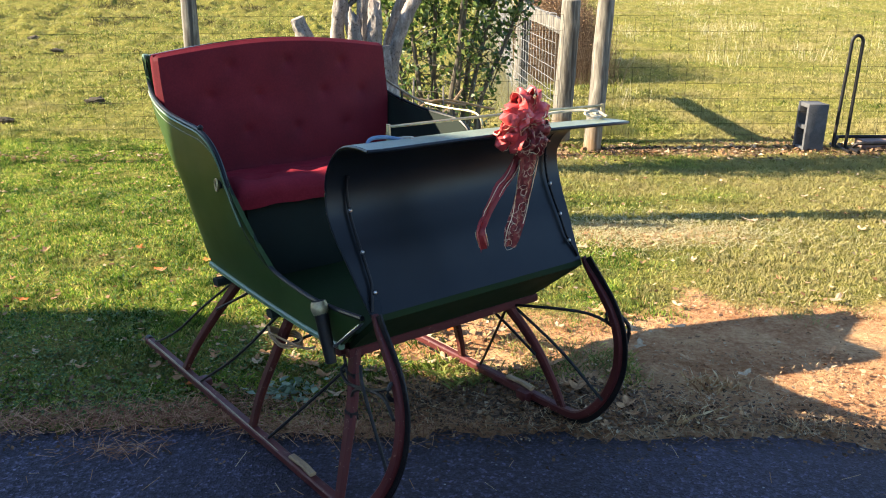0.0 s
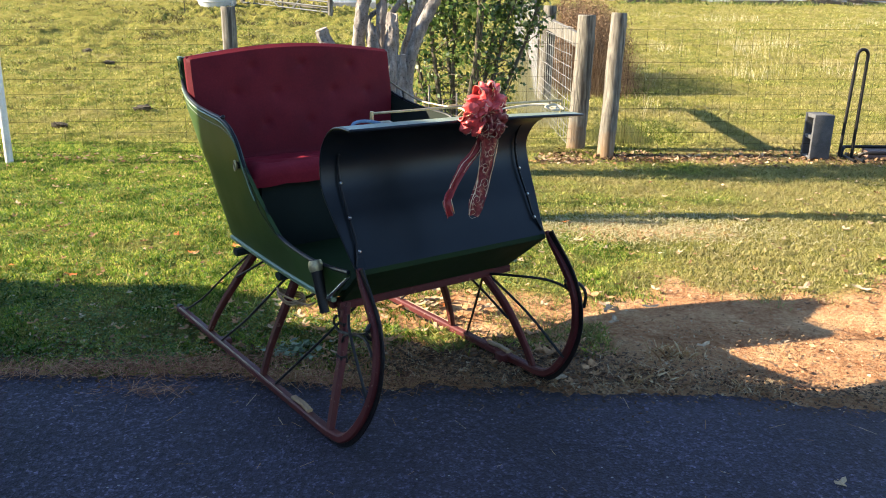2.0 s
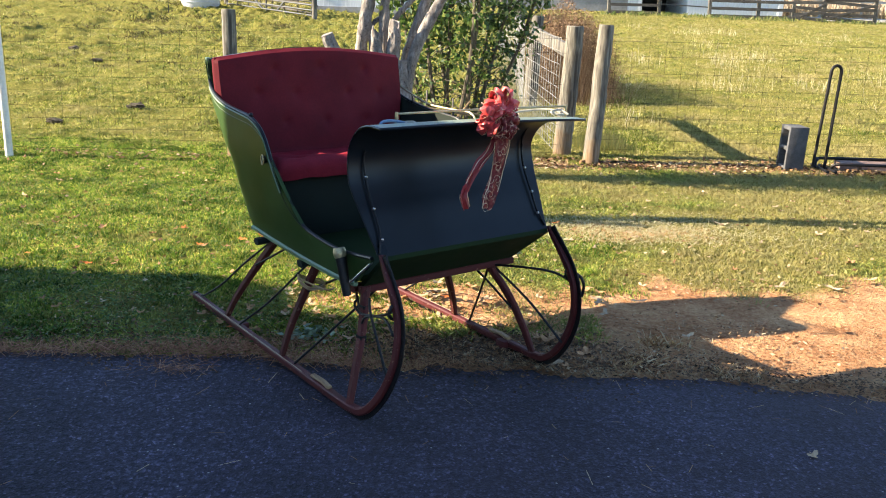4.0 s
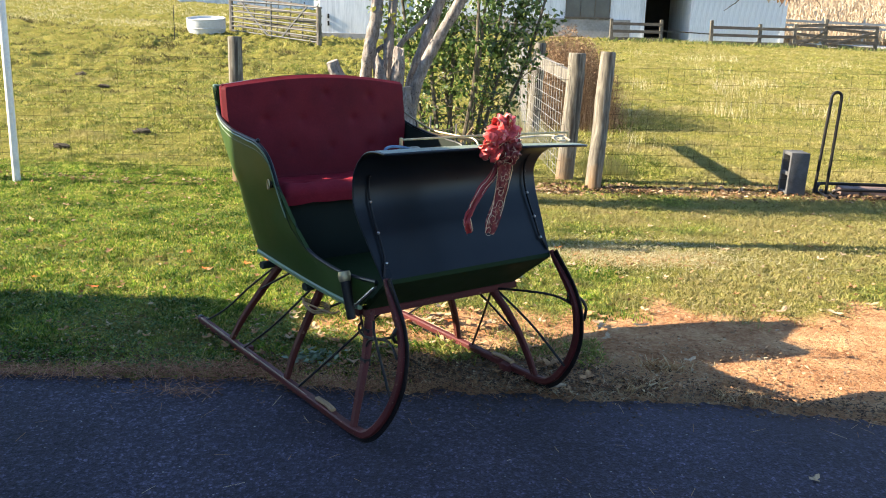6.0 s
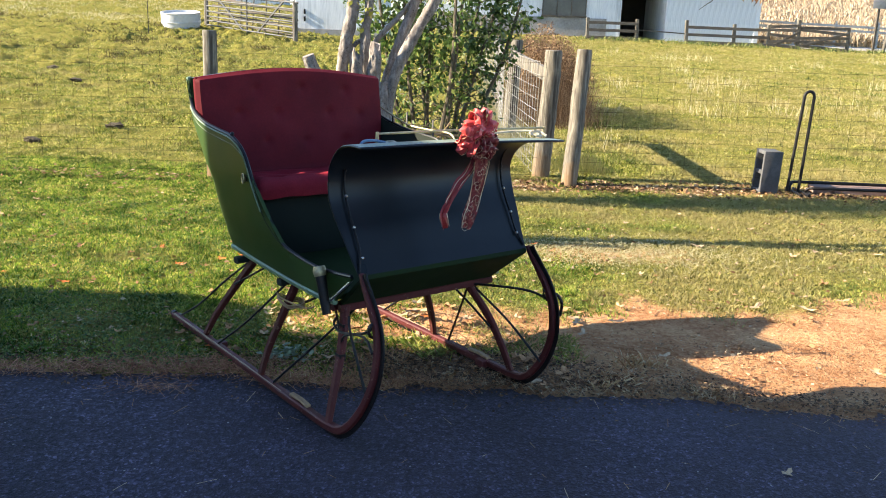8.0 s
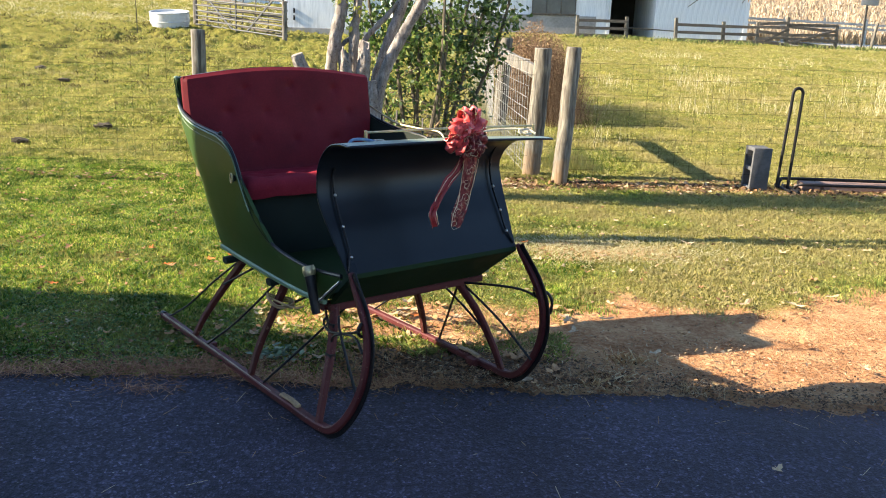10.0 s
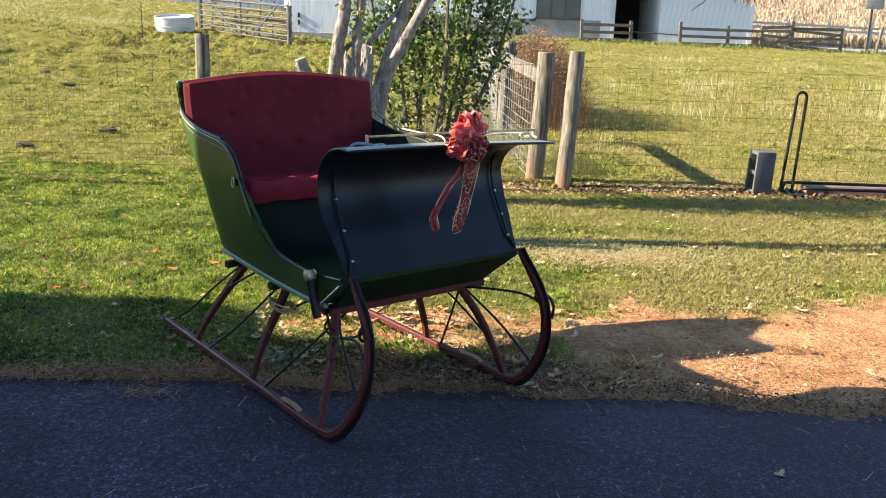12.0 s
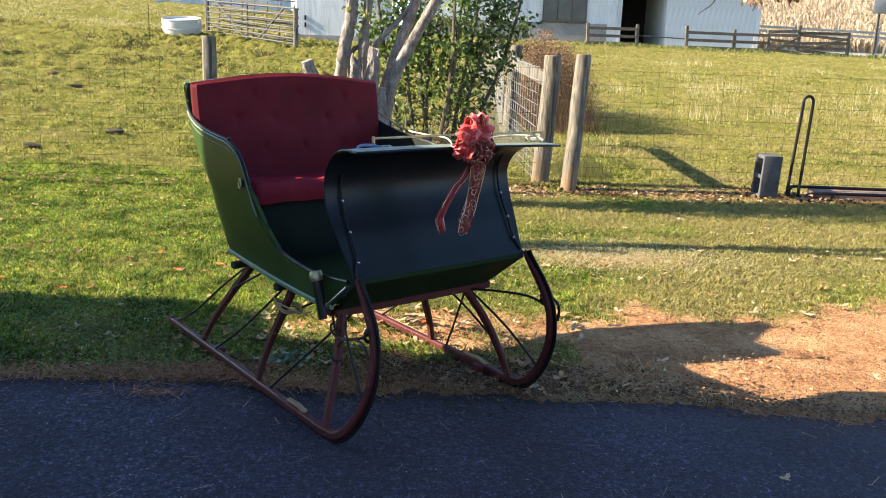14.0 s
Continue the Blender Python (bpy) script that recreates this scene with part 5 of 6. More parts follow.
def stock_tank():
    cx, cy, r = -11.55, 35.3, 0.78
    z0 = z_at(cx, cy) - 0.03
    top = empty("stock_tank", pose(cx, cy, z0 + 0.08, 7), "round pale galvanised stock tank in the pasture", "stock tank")
    bm = bmesh.new()
    ring = lambda rr, z: [bm.verts.new((rr * math.cos(2 * math.pi * i / 40), rr * math.sin(2 * math.pi * i / 40), z)) for i in range(40)]
    rows = [ring(r * 0.96, 0), ring(r, 0.2), ring(r, 0.4), ring(r * 1.0, 0.58), ring(r * 0.97, 0.58), ring(r * 0.95, 0.5)]
    for a, b in zip(rows, rows[1:]):
        for i in range(40):
            bm.faces.new((a[i], a[(i + 1) % 40], b[(i + 1) % 40], b[i]))
    bm.faces.new(rows[-1])
    part("tank_wall", bm, TANKMAT, top)
    for z in (0.22, 0.57):
        part("hoop", sweep(bmesh.new(), [(1.005 * r * math.cos(t), 1.005 * r * math.sin(t), z) for t in np.linspace(0, 6.2832, 40, endpoint=False)], circle(0.018, 6), closed=True), TANKMAT, top)


stock_tank()


def farm_gate():
    a, b = Vector((-10.8, 36.4)), Vector((-6.05, 30.9))
    za, zb = z_at(*a), z_at(*b)
    top = empty("farm_gate", Matrix(), "galvanised tubular farm gates in front of the shed", "gate")
    at = lambda t, h: (a.x + (b.x - a.x) * t, a.y + (b.y - a.y) * t, za + (zb - za) * t + h)
    for h in (0.12, 0.3, 0.48, 0.68, 0.9, 1.12, 1.35):
        part("gate_rail", tube([at(0, h), at(1, h)], 0.028, 7), GALV, top)
    for t in (0.0, 0.5, 1.0):
        part("gate_upright", tube([at(t, 0.05), at(t, 1.4)], 0.035, 7), GALV, top)
    part("gate_brace", bar([at(0.12, 1.35), at(0.45, 0.12)], 0.05, 0.07), GALV, top)
    part("gate_brace", bar([at(0.62, 0.12), at(0.9, 1.35)], 0.05, 0.07), GALV, top)
    for k in range(7):
        t = 0.07 + 0.145 * k
        p = at(t, 0.0)
        part("gate_stay", tube([(p[0], p[1] + 0.8, p[2] + 0.1), (p[0] + 0.1, p[1] + 0.8, p[2] + 1.5)], 0.022, 6), OLDBOARD, top)
    for h in (0.25, 0.55, 0.85, 1.15, 1.45):
        part("gate_rail", bar([(at(0, h)[0], at(0, h)[1] + 0.85, at(0, h)[2] + 0.1), (at(1, h)[0], at(1, h)[1] + 0.85, at(1, h)[2] - 0.1)], 0.03, 0.07), OLDBOARD, top)
    for h in (0.3, 0.6, 0.9, 1.2, 1.5):
        c, d = (-10.9, 38.5), (-7.3, 37.5)
        part("pen_rail", tube([(*c, z_at(*c) + h), (*d, z_at(*d) + h)], 0.03, 6), GALV, top)
    gp = empty("gate_posts", Matrix(), "weathered wooden gate posts", "post")
    for x, y, h in ((-10.85, 36.5, 1.9), (-5.98, 30.85, 1.35)):
        fence_post(gp, x, y, h, 0.09)


farm_gate()


def board_fence():
    top = empty("board_fence", Matrix(), "dark weathered board fence along the barnyard", "fence")
    xs = [(6.6, 1.15), (9.2, 1.15), (11.8, 1.25), (14.3, 1.15), (16.1, 1.2), (17.65, 1.5), (20.25, 1.25)]
    y = 46.0
    for x, h in xs:
        fence_post(top, x, y, h, 0.085, (-0.05, 0), True)
    for (x0, _), (x1, _) in zip(xs, xs[1:]):
        if x0 == 9.2:
            part("rail_wire", bar([(x0, y, z_at(x0, y) + 0.6), (x1, y, z_at(x1, y) + 0.55)], 0.03, 0.06), OLDBOARD, top)
            continue
        hs = (0.15, 0.52, 0.9) if x0 < 15 else (0.15, 0.4, 0.65, 0.95, 1.15)
        for h in hs:
            dz = 0.15 * math.sin(x0 * 3 + h * 9) if x0 > 15 else 0.0
            part("fence_board", bar([(x0, y - 0.1, z_at(x0, y) + h - dz * 0.5), (x1, y - 0.1, z_at(x1, y) + h + dz * 0.5)], 0.03, 0.15), OLDBOARD, top)
    part("fence_board", bar([(16.3, y - 0.2, z_at(16.3, y) + 0.1), (17.6, y - 0.2, z_at(17.6, y) + 0.9)], 0.03, 0.12), OLDBOARD, top)
    part("fence_board", bar([(17.8, y - 0.2, z_at(17.8, y) + 0.2), (20.1, y - 0.2, z_at(20.1, y) + 0.95)], 0.03, 0.12), OLDBOARD, top)
    gp = empty("lane_post", Matrix(), "leaning grey post by the lane", "post")
    fence_post(gp, 22.1, 46, 1.4, 0.08, (0.2, 0))


board_fence()


def corn_field():
    n = 70000
    r = np.random.default_rng(31)
    x, y = r.uniform(14, 75, n), 64 + r.uniform(0, 1, n) ** 1.5 * 50
    z = 0.9 + 0.13 * (y - 62)
    h, w = r.uniform(0.4, 1.0, n), r.uniform(0.025, 0.07, n)
    a, tilt = r.uniform(0, 3.14, n), r.normal(0, 0.35, n)
    dx, dy = np.cos(a) * w, np.sin(a) * w
    p0 = np.stack([x - dx, y - dy, z], -1)
    p1 = np.stack([x + dx, y + dy, z], -1)
    p2 = np.stack([x + dx + tilt, y + dy, z + h], -1)
    p3 = np.stack([x - dx * 0.3 + tilt, y - dy * 0.3, z + h * 1.05], -1)
    ob = new("corn_field", quick_mesh("corn_field", np.stack([p0, p1, p2, p3], 1).reshape(-1, 3), np.arange(4 * n).reshape(n, 4), CORN))
    tagged(ob, "field of dry standing corn behind the barn", "corn field", "", "stuff")
    bm = bmesh.new()
    v = [bm.verts.new(p) for p in ((13, 62, 0.6), (140, 62, 0.6), (140, 130, 9.0), (13, 130, 9.0), (13, 131, -2), (140, 131, -2))]
    bm.faces.new(v[:4])
    bm.faces.new((v[3], v[2], v[5], v[4]))
    tagged(part("field_bank", bm, SOIL, None, smooth=False), "rising cornfield soil behind the barn", "ground", "", "structure")


corn_field()


def dry_sticks():
    top = empty("dry_sticks", Matrix(), "pale bent dry sticks leaning behind the sleigh", "sticks")
    for a, b, c, r in (((-0.45, 5.15, 0.9), (-0.25, 5.2, 0.7), (0.12, 5.25, 0.63), 0.009), ((-0.4, 5.1, 0.4), (-0.1, 5.2, 0.66), (0.3, 5.3, 0.6), 0.008), ((-0.3, 5.2, 0.3), (0.0, 5.3, 0.6), (0.1, 5.35, 0.72), 0.006)):
        part("stick", tube(bez([a, b, c], 14), r, 6), LATH, top)
    for k in range(5):
        part("stick", tube([(-0.42 + 0.1 * k, 5.2, 0.0), (-0.38 + 0.09 * k, 5.22, 0.7 + 0.05 * (k % 3))], 0.006, 5), BARK, top)


dry_sticks()


def overhanging_branch():
    top = empty("overhanging_branch", Matrix(), "bare twigs with brown leaves hanging from above", "branch")
    r = np.random.default_rng(61)
    spots = []
    for path in ([(2.3, 6.0, 2.6), (2.2, 6.0, 2.0), (2.07, 6.0, 1.69), (2.0, 6.0, 1.62), (1.95, 6.0, 1.58)], [(2.3, 6.0, 2.5), (2.4, 6.02, 1.95), (2.38, 6.0, 1.68), (2.36, 6.0, 1.62)],
                 [(2.4, 6.0, 2.5), (2.55, 6.0, 1.9), (2.62, 6.0, 1.7), (2.66, 6.0, 1.64)]):
        part("twig", tube(bez(path, 14), 0.006, 5, scale=lambda t: 1.2 - 0.8 * t), STEM, top)
        if path[-1][0] > 2.0:
            for _ in range(30):
                spots.append((path[-1][0] + r.normal(0, 0.05), 6.0 + r.normal(0, 0.04), path[-1][2] + 0.06 + abs(r.normal(0, 0.06))))
    part("twig", tube([(2.3, 6.0, 2.6), (2.35, 6.0, 4.0), (2.2, 6.2, 6.0)], 0.02, 6), STEM, top)
    leaf_cloud("leaves", np.array(spots), 0.055, LITTER, top, seed=62)


overhanging_branch()


def clods():
    for k, (x, y, r) in enumerate(((-4.52, 8.45, 0.085), (-4.02, 9.5, 0.1), (-8.3, 17.0, 0.13), (-6.9, 14.9, 0.1))):
        bm = bmesh.new()
        bmesh.ops.create_icosphere(bm, subdivisions=3, radius=1)
        for v in bm.verts:
            v.co *= 1 + 0.6 * noise.noise(v.co * 2.6 + Vector((k, 0, 0))) + 0.15 * noise.noise(v.co * 6)
            v.co.z *= 0.38
        ob = part("earth_clod", bm, EARTH)
        ob.matrix_basis = Matrix.Translation((x, y, z_at(x, y) + float(tussocks(x, y)) + 0.02)) @ Matrix.Diagonal((r, r * 0.7, r, 1))
        tagged(ob, "dark clod of earth lying in the pasture", "clod", "clods in the pasture")


clods()


def yard_details():
    stake = part("iron_stake", tube([(-11.0, 30.0, 0.6), (-11.0, 30.0, 2.1)], 0.014, 6), IRON)
    tagged(stake, "thin dark iron stake near the stock tank", "stake")
    top = empty("rail_fence", Matrix(), "bleached pale board rail fence in the barnyard", "fence")
    for x in (17.2, 19.6, 22.0, 24.5, 27.0):
        part("post", bar([(x, 52.0, 0.8), (x, 52.0, 2.75)], 0.1, 0.1, up=(0, 1, 0)), PALEBOARD, top)
    for h in (2.35, 2.6):
        part("rail", bar([(17.0, 51.9, h), (27.5, 51.9, h - 0.25)], 0.03, 0.13), PALEBOARD, top)
    bm = bmesh.new()
    v = [bm.verts.new((x, y, z_at(x, y) + 0.05 + 0.1 * (y > 49))) for x, y in ((18, 47.5), (60, 47.5), (60, 51), (18, 51))]
    bm.faces.new(v)
    tagged(part("gravel_lane", bm, LANE, None, smooth=False), "pale gravel lane past the barn", "lane", "", "structure")


yard_details()


def road_sign():
    top = empty("road_sign", Matrix(), "grey square road sign seen from behind on a thin brown post", "sign")
    z = z_at(22.25, 47.4)
    part("post", bar([(22.25, 47.4, z - 0.1), (22.25, 47.4, z + 2.9)], 0.1, 0.1, up=(0, 1, 0)), OLDBOARD, top)
    part("plate", box(bmesh.new(), (0.95, 0.03, 0.8), (22.35, 47.33, z + 2.68), 0.01), SIGNBACK, top)


road_sign()


def yellow_leaves():
    r = np.random.default_rng(71)
    c = np.array([(-0.5, 4.82, 1.52), (-0.42, 4.8, 1.45), (-0.3, 4.82, 1.6), (-0.62, 4.85, 1.62)])
    pts = np.concatenate([k + r.normal(0, 0.05, (14, 3)) for k in c])
    ob = leaf_cloud("leaf_spray", pts, 0.038, YELLOWLEAF, bpy.data.objects["old_tree"], seed=72)
    tagged(ob, "yellow-green leaves hanging from the tree", "", "", "stuff")


yellow_leaves()


# ---- grass, straw and leaves ----
def blades(name, x, y, h, w, mat, label, seed, bend=0.5, hummocks=False, arch=0.45):
    """Grass as tapering bent blades, one island each."""
    r = np.random.default_rng(seed)
    n = len(x)
    z = rise(x, y) - 0.012 + (tussocks(x, y) if hummocks else 0)
    a, b = r.uniform(0, 6.283, n), r.uniform(0, 6.283, n)
    lean = h * bend * r.uniform(0.2, 1.6, n)
    dx, dy = np.cos(a) * w, np.sin(a) * w
    ox, oy = np.cos(b) * lean, np.sin(b) * lean
    p0 = np.stack([x - dx, y - dy, z], -1)
    p1 = np.stack([x + dx, y + dy, z], -1)
    p2 = np.stack([x + ox * arch + dx * 0.7, y + oy * arch + dy * 0.7, z + h * 0.65], -1)
    p3 = np.stack([x + ox, y + oy, z + h], -1)
    ob = new(name, quick_mesh(name, np.stack([p0, p1, p2, p3], 1).reshape(-1, 3), np.arange(4 * n).reshape(n, 4), mat))
    return tagged(ob, label, "grass", "", "stuff")


def clumpy(x, y, f, seed):
    return np.array([noise.noise((a * f, b * f, seed)) for a, b in zip(x, y)])


def in_view(x, y, extra=0.6):
    """The wedge of land in front of the drive that is walked past."""
    return (np.abs(x - 0.2) < 0.58 * (y + 1.0) + extra)


n = 560000
gx, gy = rng.uniform(-4.8, 5.2, n), 2.2 + 5.4 * rng.uniform(0, 1, n) ** 1.25
keep = in_view(gx, gy) & (gy > drive_edge(gx) + 0.02) & (rng.uniform(0, 1, n) > 1.25 * bareness(gx, gy) - 0.02)
gx, gy = gx[keep], gy[keep]
cl = clumpy(gx, gy, 13.0, 77) + 0.6 * clumpy(gx, gy, 31.0, 78)
keep = cl > rng.uniform(-0.75, 0.05, len(gx))
gx, gy = gx[keep], gy[keep]
cl = clumpy(gx, gy, 3.0, 1) + 0.9 * cl[keep]
gh = (0.015 + 0.012 * rng.uniform(0, 1, len(gx)) + 0.018 * np.clip(cl, 0, 1)) * (1 + 0.1 * (gy > 6.6))
blades("lawn", gx, gy, gh * 0.85, 0.0024 + 0.0016 * rng.uniform(0, 1, len(gx)), GRASS, "short autumn lawn grass with yellowed blades", 41, 0.7)

n = 470000
u = rng.uniform(0, 1, n) ** 1.45
gy = 7.3 * (62 / 7.3) ** u
gx = 0.2 + (rng.uniform(-1, 1, n)) * (0.6 * (gy + 1.0) + 0.5)
cl = clumpy(gx, gy, 1.3, 2) + 0.6 * clumpy(gx, gy, 0.35, 5) + 0.8 * clumpy(gx, gy, 4.5, 79)
keep = rng.uniform(-0.6, 0.6, n) < cl + 0.3
gx, gy, cl = gx[keep], gy[keep], cl[keep]
far = np.clip(gy / 9, 0.9, 5)
blades("pasture_grass", gx, gy, (0.016 + 0.018 * rng.uniform(0, 1, len(gx)) + 0.03 * np.clip(cl, 0, 1)) * far ** 0.4, (0.0023 + 0.0026 * rng.uniform(0, 1, len(gx))) * far ** 0.85, PASTURE,
       "tussocky sunlit pasture grass", 42, 0.8, True)

# dark dead weeds in clumps, and a straw-coloured strip at the far left of the pasture
wx, wy = [], []
for _ in range(95):
    y = 17 + 24 * rng.uniform(0, 1) ** 0.7
    x = rng.uniform(-0.56, -0.2) * (y + 0.8)
    k = int(rng.integers(25, 80))
    wx.append(x + rng.normal(0, rng.uniform(0.1, 0.32), k))
    wy.append(y + rng.normal(0, 0.15, k))
for _ in range(40):
    y = rng.uniform(8, 17)
    x = rng.uniform(-0.55, -0.15) * (y + 0.8)
    k = int(rng.integers(12, 40))
    wx.append(x + rng.normal(0, rng.uniform(0.05, 0.15), k))
    wy.append(y + rng.normal(0, 0.06, k))
wx, wy = np.concatenate(wx), np.concatenate(wy)
blades("dead_weeds", wx, wy, rng.uniform(0.03, 0.09, len(wx)) * np.clip(wy / 17, 0.6, 1.6), 0.0035 + 0.0003 * wy, DEAD_WEED, "low clumps of dark dead weeds in the pasture", 48, 0.9, True)
n = 26000
wy = rng.uniform(36, 58, n)
wx = rng.uniform(-0.62, -0.2, n) * (wy + 0.8)
keep = clumpy(wx, wy, 0.25, 19) > rng.uniform(-0.5, 0.3, n)
wx, wy = wx[keep], wy[keep]
blades("straw_strip", wx, wy, rng.uniform(0.04, 0.13, len(wx)), np.full(len(wx), 0.012), PASTURE_DRY, "straw-coloured dry grass before the long shed", 49, 0.7, True)

# weeds along the foot of the barnyard fence
n = 2600
wx = rng.uniform(6.0, 22.5, n)
wy = 45.6 + rng.normal(0, 0.35, n)
keep = clumpy(wx, wy, 0.8, 23) > rng.uniform(-0.4, 0.3, n)
wx, wy = wx[keep], wy[keep]
blades("barnyard_weeds", wx, wy, rng.uniform(0.05, 0.3, len(wx)), np.full(len(wx), 0.016), WEED_GREEN, "green weeds along the foot of the board fence", 50, 0.6)

# thin grass and crumbs left on the trodden dirt between the runners
n = 34000
tx, ty = rng.uniform(-1.3, 0.75, n), rng.uniform(2.5, 3.6, n)
keep = (clumpy(tx, ty, 4.0, 14) > rng.uniform(-0.15, 0.5, n)) & (ty > np.where(tx > -0.4, 2.72, drive_edge(tx) + 0.03))
tx, ty = tx[keep], ty[keep]
blades("sparse_grass", tx, ty, rng.uniform(0.01, 0.032, len(tx)), np.full(len(tx), 0.0018), GRASS, "thin worn grass between the sleigh runners", 47, 0.9)

# tall pale seed heads in tufts on the right of the pasture
cx, cy = [], []
for _ in range(34):
    y = rng.uniform(9, 34)
    x = 0.2 + rng.uniform(0.12, 0.62) * (y + 1)
    k = int(rng.integers(20, 80))
    cx.append(x + rng.normal(0, 0.08 + 0.009 * y, k))
    cy.append(y + rng.normal(0, 0.5, k))
cx, cy = np.concatenate(cx), np.concatenate(cy)
blades("dry_tufts", cx, cy, rng.uniform(0.08, 0.3, len(cx)), 0.0008 + 0.00011 * cy, PALE_STRAW, "tall pale dry grass tufts in the pasture", 43, 0.3, True, 0.62)


def needles(name, x, y, length, w, mat, label, seed, z=0.006):
    """Straws lying flat."""
    r = np.random.default_rng(seed)
    n = len(x)
    a = r.uniform(0, 6.283, n)
    dx, dy = np.cos(a) * length / 2, np.sin(a) * length / 2
    sx, sy = -np.sin(a) * w, np.cos(a) * w
    zz = rise(x, y) + z + 0.012 * r.uniform(0, 1, n)
    up = r.normal(0, 0.006, n)
    p = [np.stack([x + s * dx + t * sx, y + s * dy + t * sy, zz + s * up], -1) for s, t in ((-1, -1), (-1, 1), (1, 1), (1, -1))]
    ob = new(name, quick_mesh(name, np.stack(p, 1).reshape(-1, 3), np.arange(4 * n).reshape(n, 4), mat))
    return tagged(ob, label, "straw", "", "stuff")


n = 4600
sx = np.where(rng.uniform(0, 1, n) < 0.82, rng.uniform(-3.2, 0.4, n), rng.uniform(0.4, 3.2, n))
sy = drive_edge(sx) + 0.012 + rng.normal(0, 0.036, n) + 0.25 * np.clip(sx + 0.3, 0, 1) * rng.uniform(-0.2, 1, n)
keep = clumpy(sx, sy, 2.0, 8) > rng.uniform(-0.3, 0.45, n)
needles("pine_straw", sx[keep], sy[keep], rng.uniform(0.03, 0.12, keep.sum()), 0.0009, PINE, "reddish pine straw along the drive edge", 44)
px, py = [], []
for cx3, cy3, sx3, sy3, k in ((-0.94, 2.18, 0.06, 0.035, 70), (-1.22, 2.37, 0.14, 0.035, 420), (-1.0, 2.42, 0.12, 0.04, 420), (-0.78, 2.45, 0.1, 0.04, 320), (-1.5, 2.31, 0.15, 0.03, 300), (-0.55, 2.5, 0.1, 0.04, 160), (-0.98, 2.24, 0.1, 0.05, 40)):
    px.append(cx3 + rng.normal(0, sx3, k))
    py.append(cy3 + rng.normal(0, sy3, k))
px, py = np.concatenate(px), np.concatenate(py)
needles("pine_straw", px, py, rng.uniform(0.03, 0.1, len(px)), 0.0009, PINE, "heap of reddish pine straw spilling over the drive edge", 46)
n = 100
sx, sy = rng.uniform(-1.8, 2.2, n), rng.uniform(0.9, 2.2, n)
needles("drive_straw", sx, sy, rng.uniform(0.02, 0.07, n), 0.0009, STRAW, "loose straws and twigs on the asphalt", 45, 0.002)


def leaf_mesh(name, lobes, curl, seed):
    """A dry leaf: a lobed outline with a raised midrib and curled rim."""
    r = random.Random(seed)
    bm = bmesh.new()
    mid = bm.verts.new((0, 0, 0.004))
    ring = []
    k = 18
    for i in range(k):
        t = 2 * math.pi * i / k
        rad = 0.5 * (0.72 + 0.28 * math.cos(lobes * t)) * (1 + 0.15 * r.uniform(-1, 1)) * (1.35 if abs(math.sin(t / 2)) < 0.3 else 1.0)
        ring.append(bm.verts.new((rad * math.cos(t), 0.72 * rad * math.sin(t), curl * rad * rad * (1.6 + math.sin(2 * t + seed)) + 0.02 * r.uniform(-1, 1))))
    for i in range(k):
        bm.faces.new((mid, ring[i], ring[(i + 1) % k]))
    s = [bm.verts.new(p) for p in ((-0.45, -0.012, 0.0), (-0.45, 0.012, 0.0), (-0.85, 0.0, 0.06))]
    bm.faces.new(s)
    me = bpy.data.meshes.new(name)
    bm.to_mesh(me)
    bm.free()
    return me


LEAF_PALE = two_scale("pale_dry_leaf", (0.24, 0.16, 0.09), (0.38, 0.27, 0.16), (0.52, 0.41, 0.27), 6, 40, 0.7, spread=0.2)
LEAF_BROWN = two_scale("brown_dry_leaf", (0.2, 0.1, 0.045), (0.33, 0.18, 0.085), (0.46, 0.28, 0.14), 6, 40, 0.7, spread=0.25)
LEAF_RED = two_scale("orange_red_leaf", (0.4, 0.09, 0.02), (0.55, 0.16, 0.04), (0.65, 0.27, 0.08), 6, 40, 0.65, spread=0.2)
for m in (LEAF_PALE, LEAF_BROWN, LEAF_RED):
    m.node_tree.nodes["Principled BSDF"].inputs["Specular IOR Level"].default_value = 0.1
kinds = []
for i, (mat, word) in enumerate(((LEAF_PALE, "pale tan"), (LEAF_BROWN, "brown"), (LEAF_RED, "orange-red"), (LEAF_PALE, "pale tan"), (LEAF_BROWN, "brown"))):
    me = leaf_mesh("fallen_leaf", (3, 5, 5, 4, 3)[i], (0.2, 0.3, 0.15, 0.3, 0.45)[i], i)
    me.materials.append(mat)
    kinds.append((me, word))


def fallen_leaf(x, y, size, kind, on="lawn"):
    me, word = kinds[kind]
    ob = new("fallen_leaf", me)
    z = z_at(x, y) + (0.002 if on == "asphalt" else 0.012)
    ob.matrix_basis = pose(x, y, z, rng.uniform(-8, 8), rng.uniform(-8, 8), rng.uniform(0, 360)) @ Matrix.Diagonal((size, size, size, 1))
    tagged(ob, f"dry curled {word} leaf lying on the {on}", "leaf", "fallen leaves")


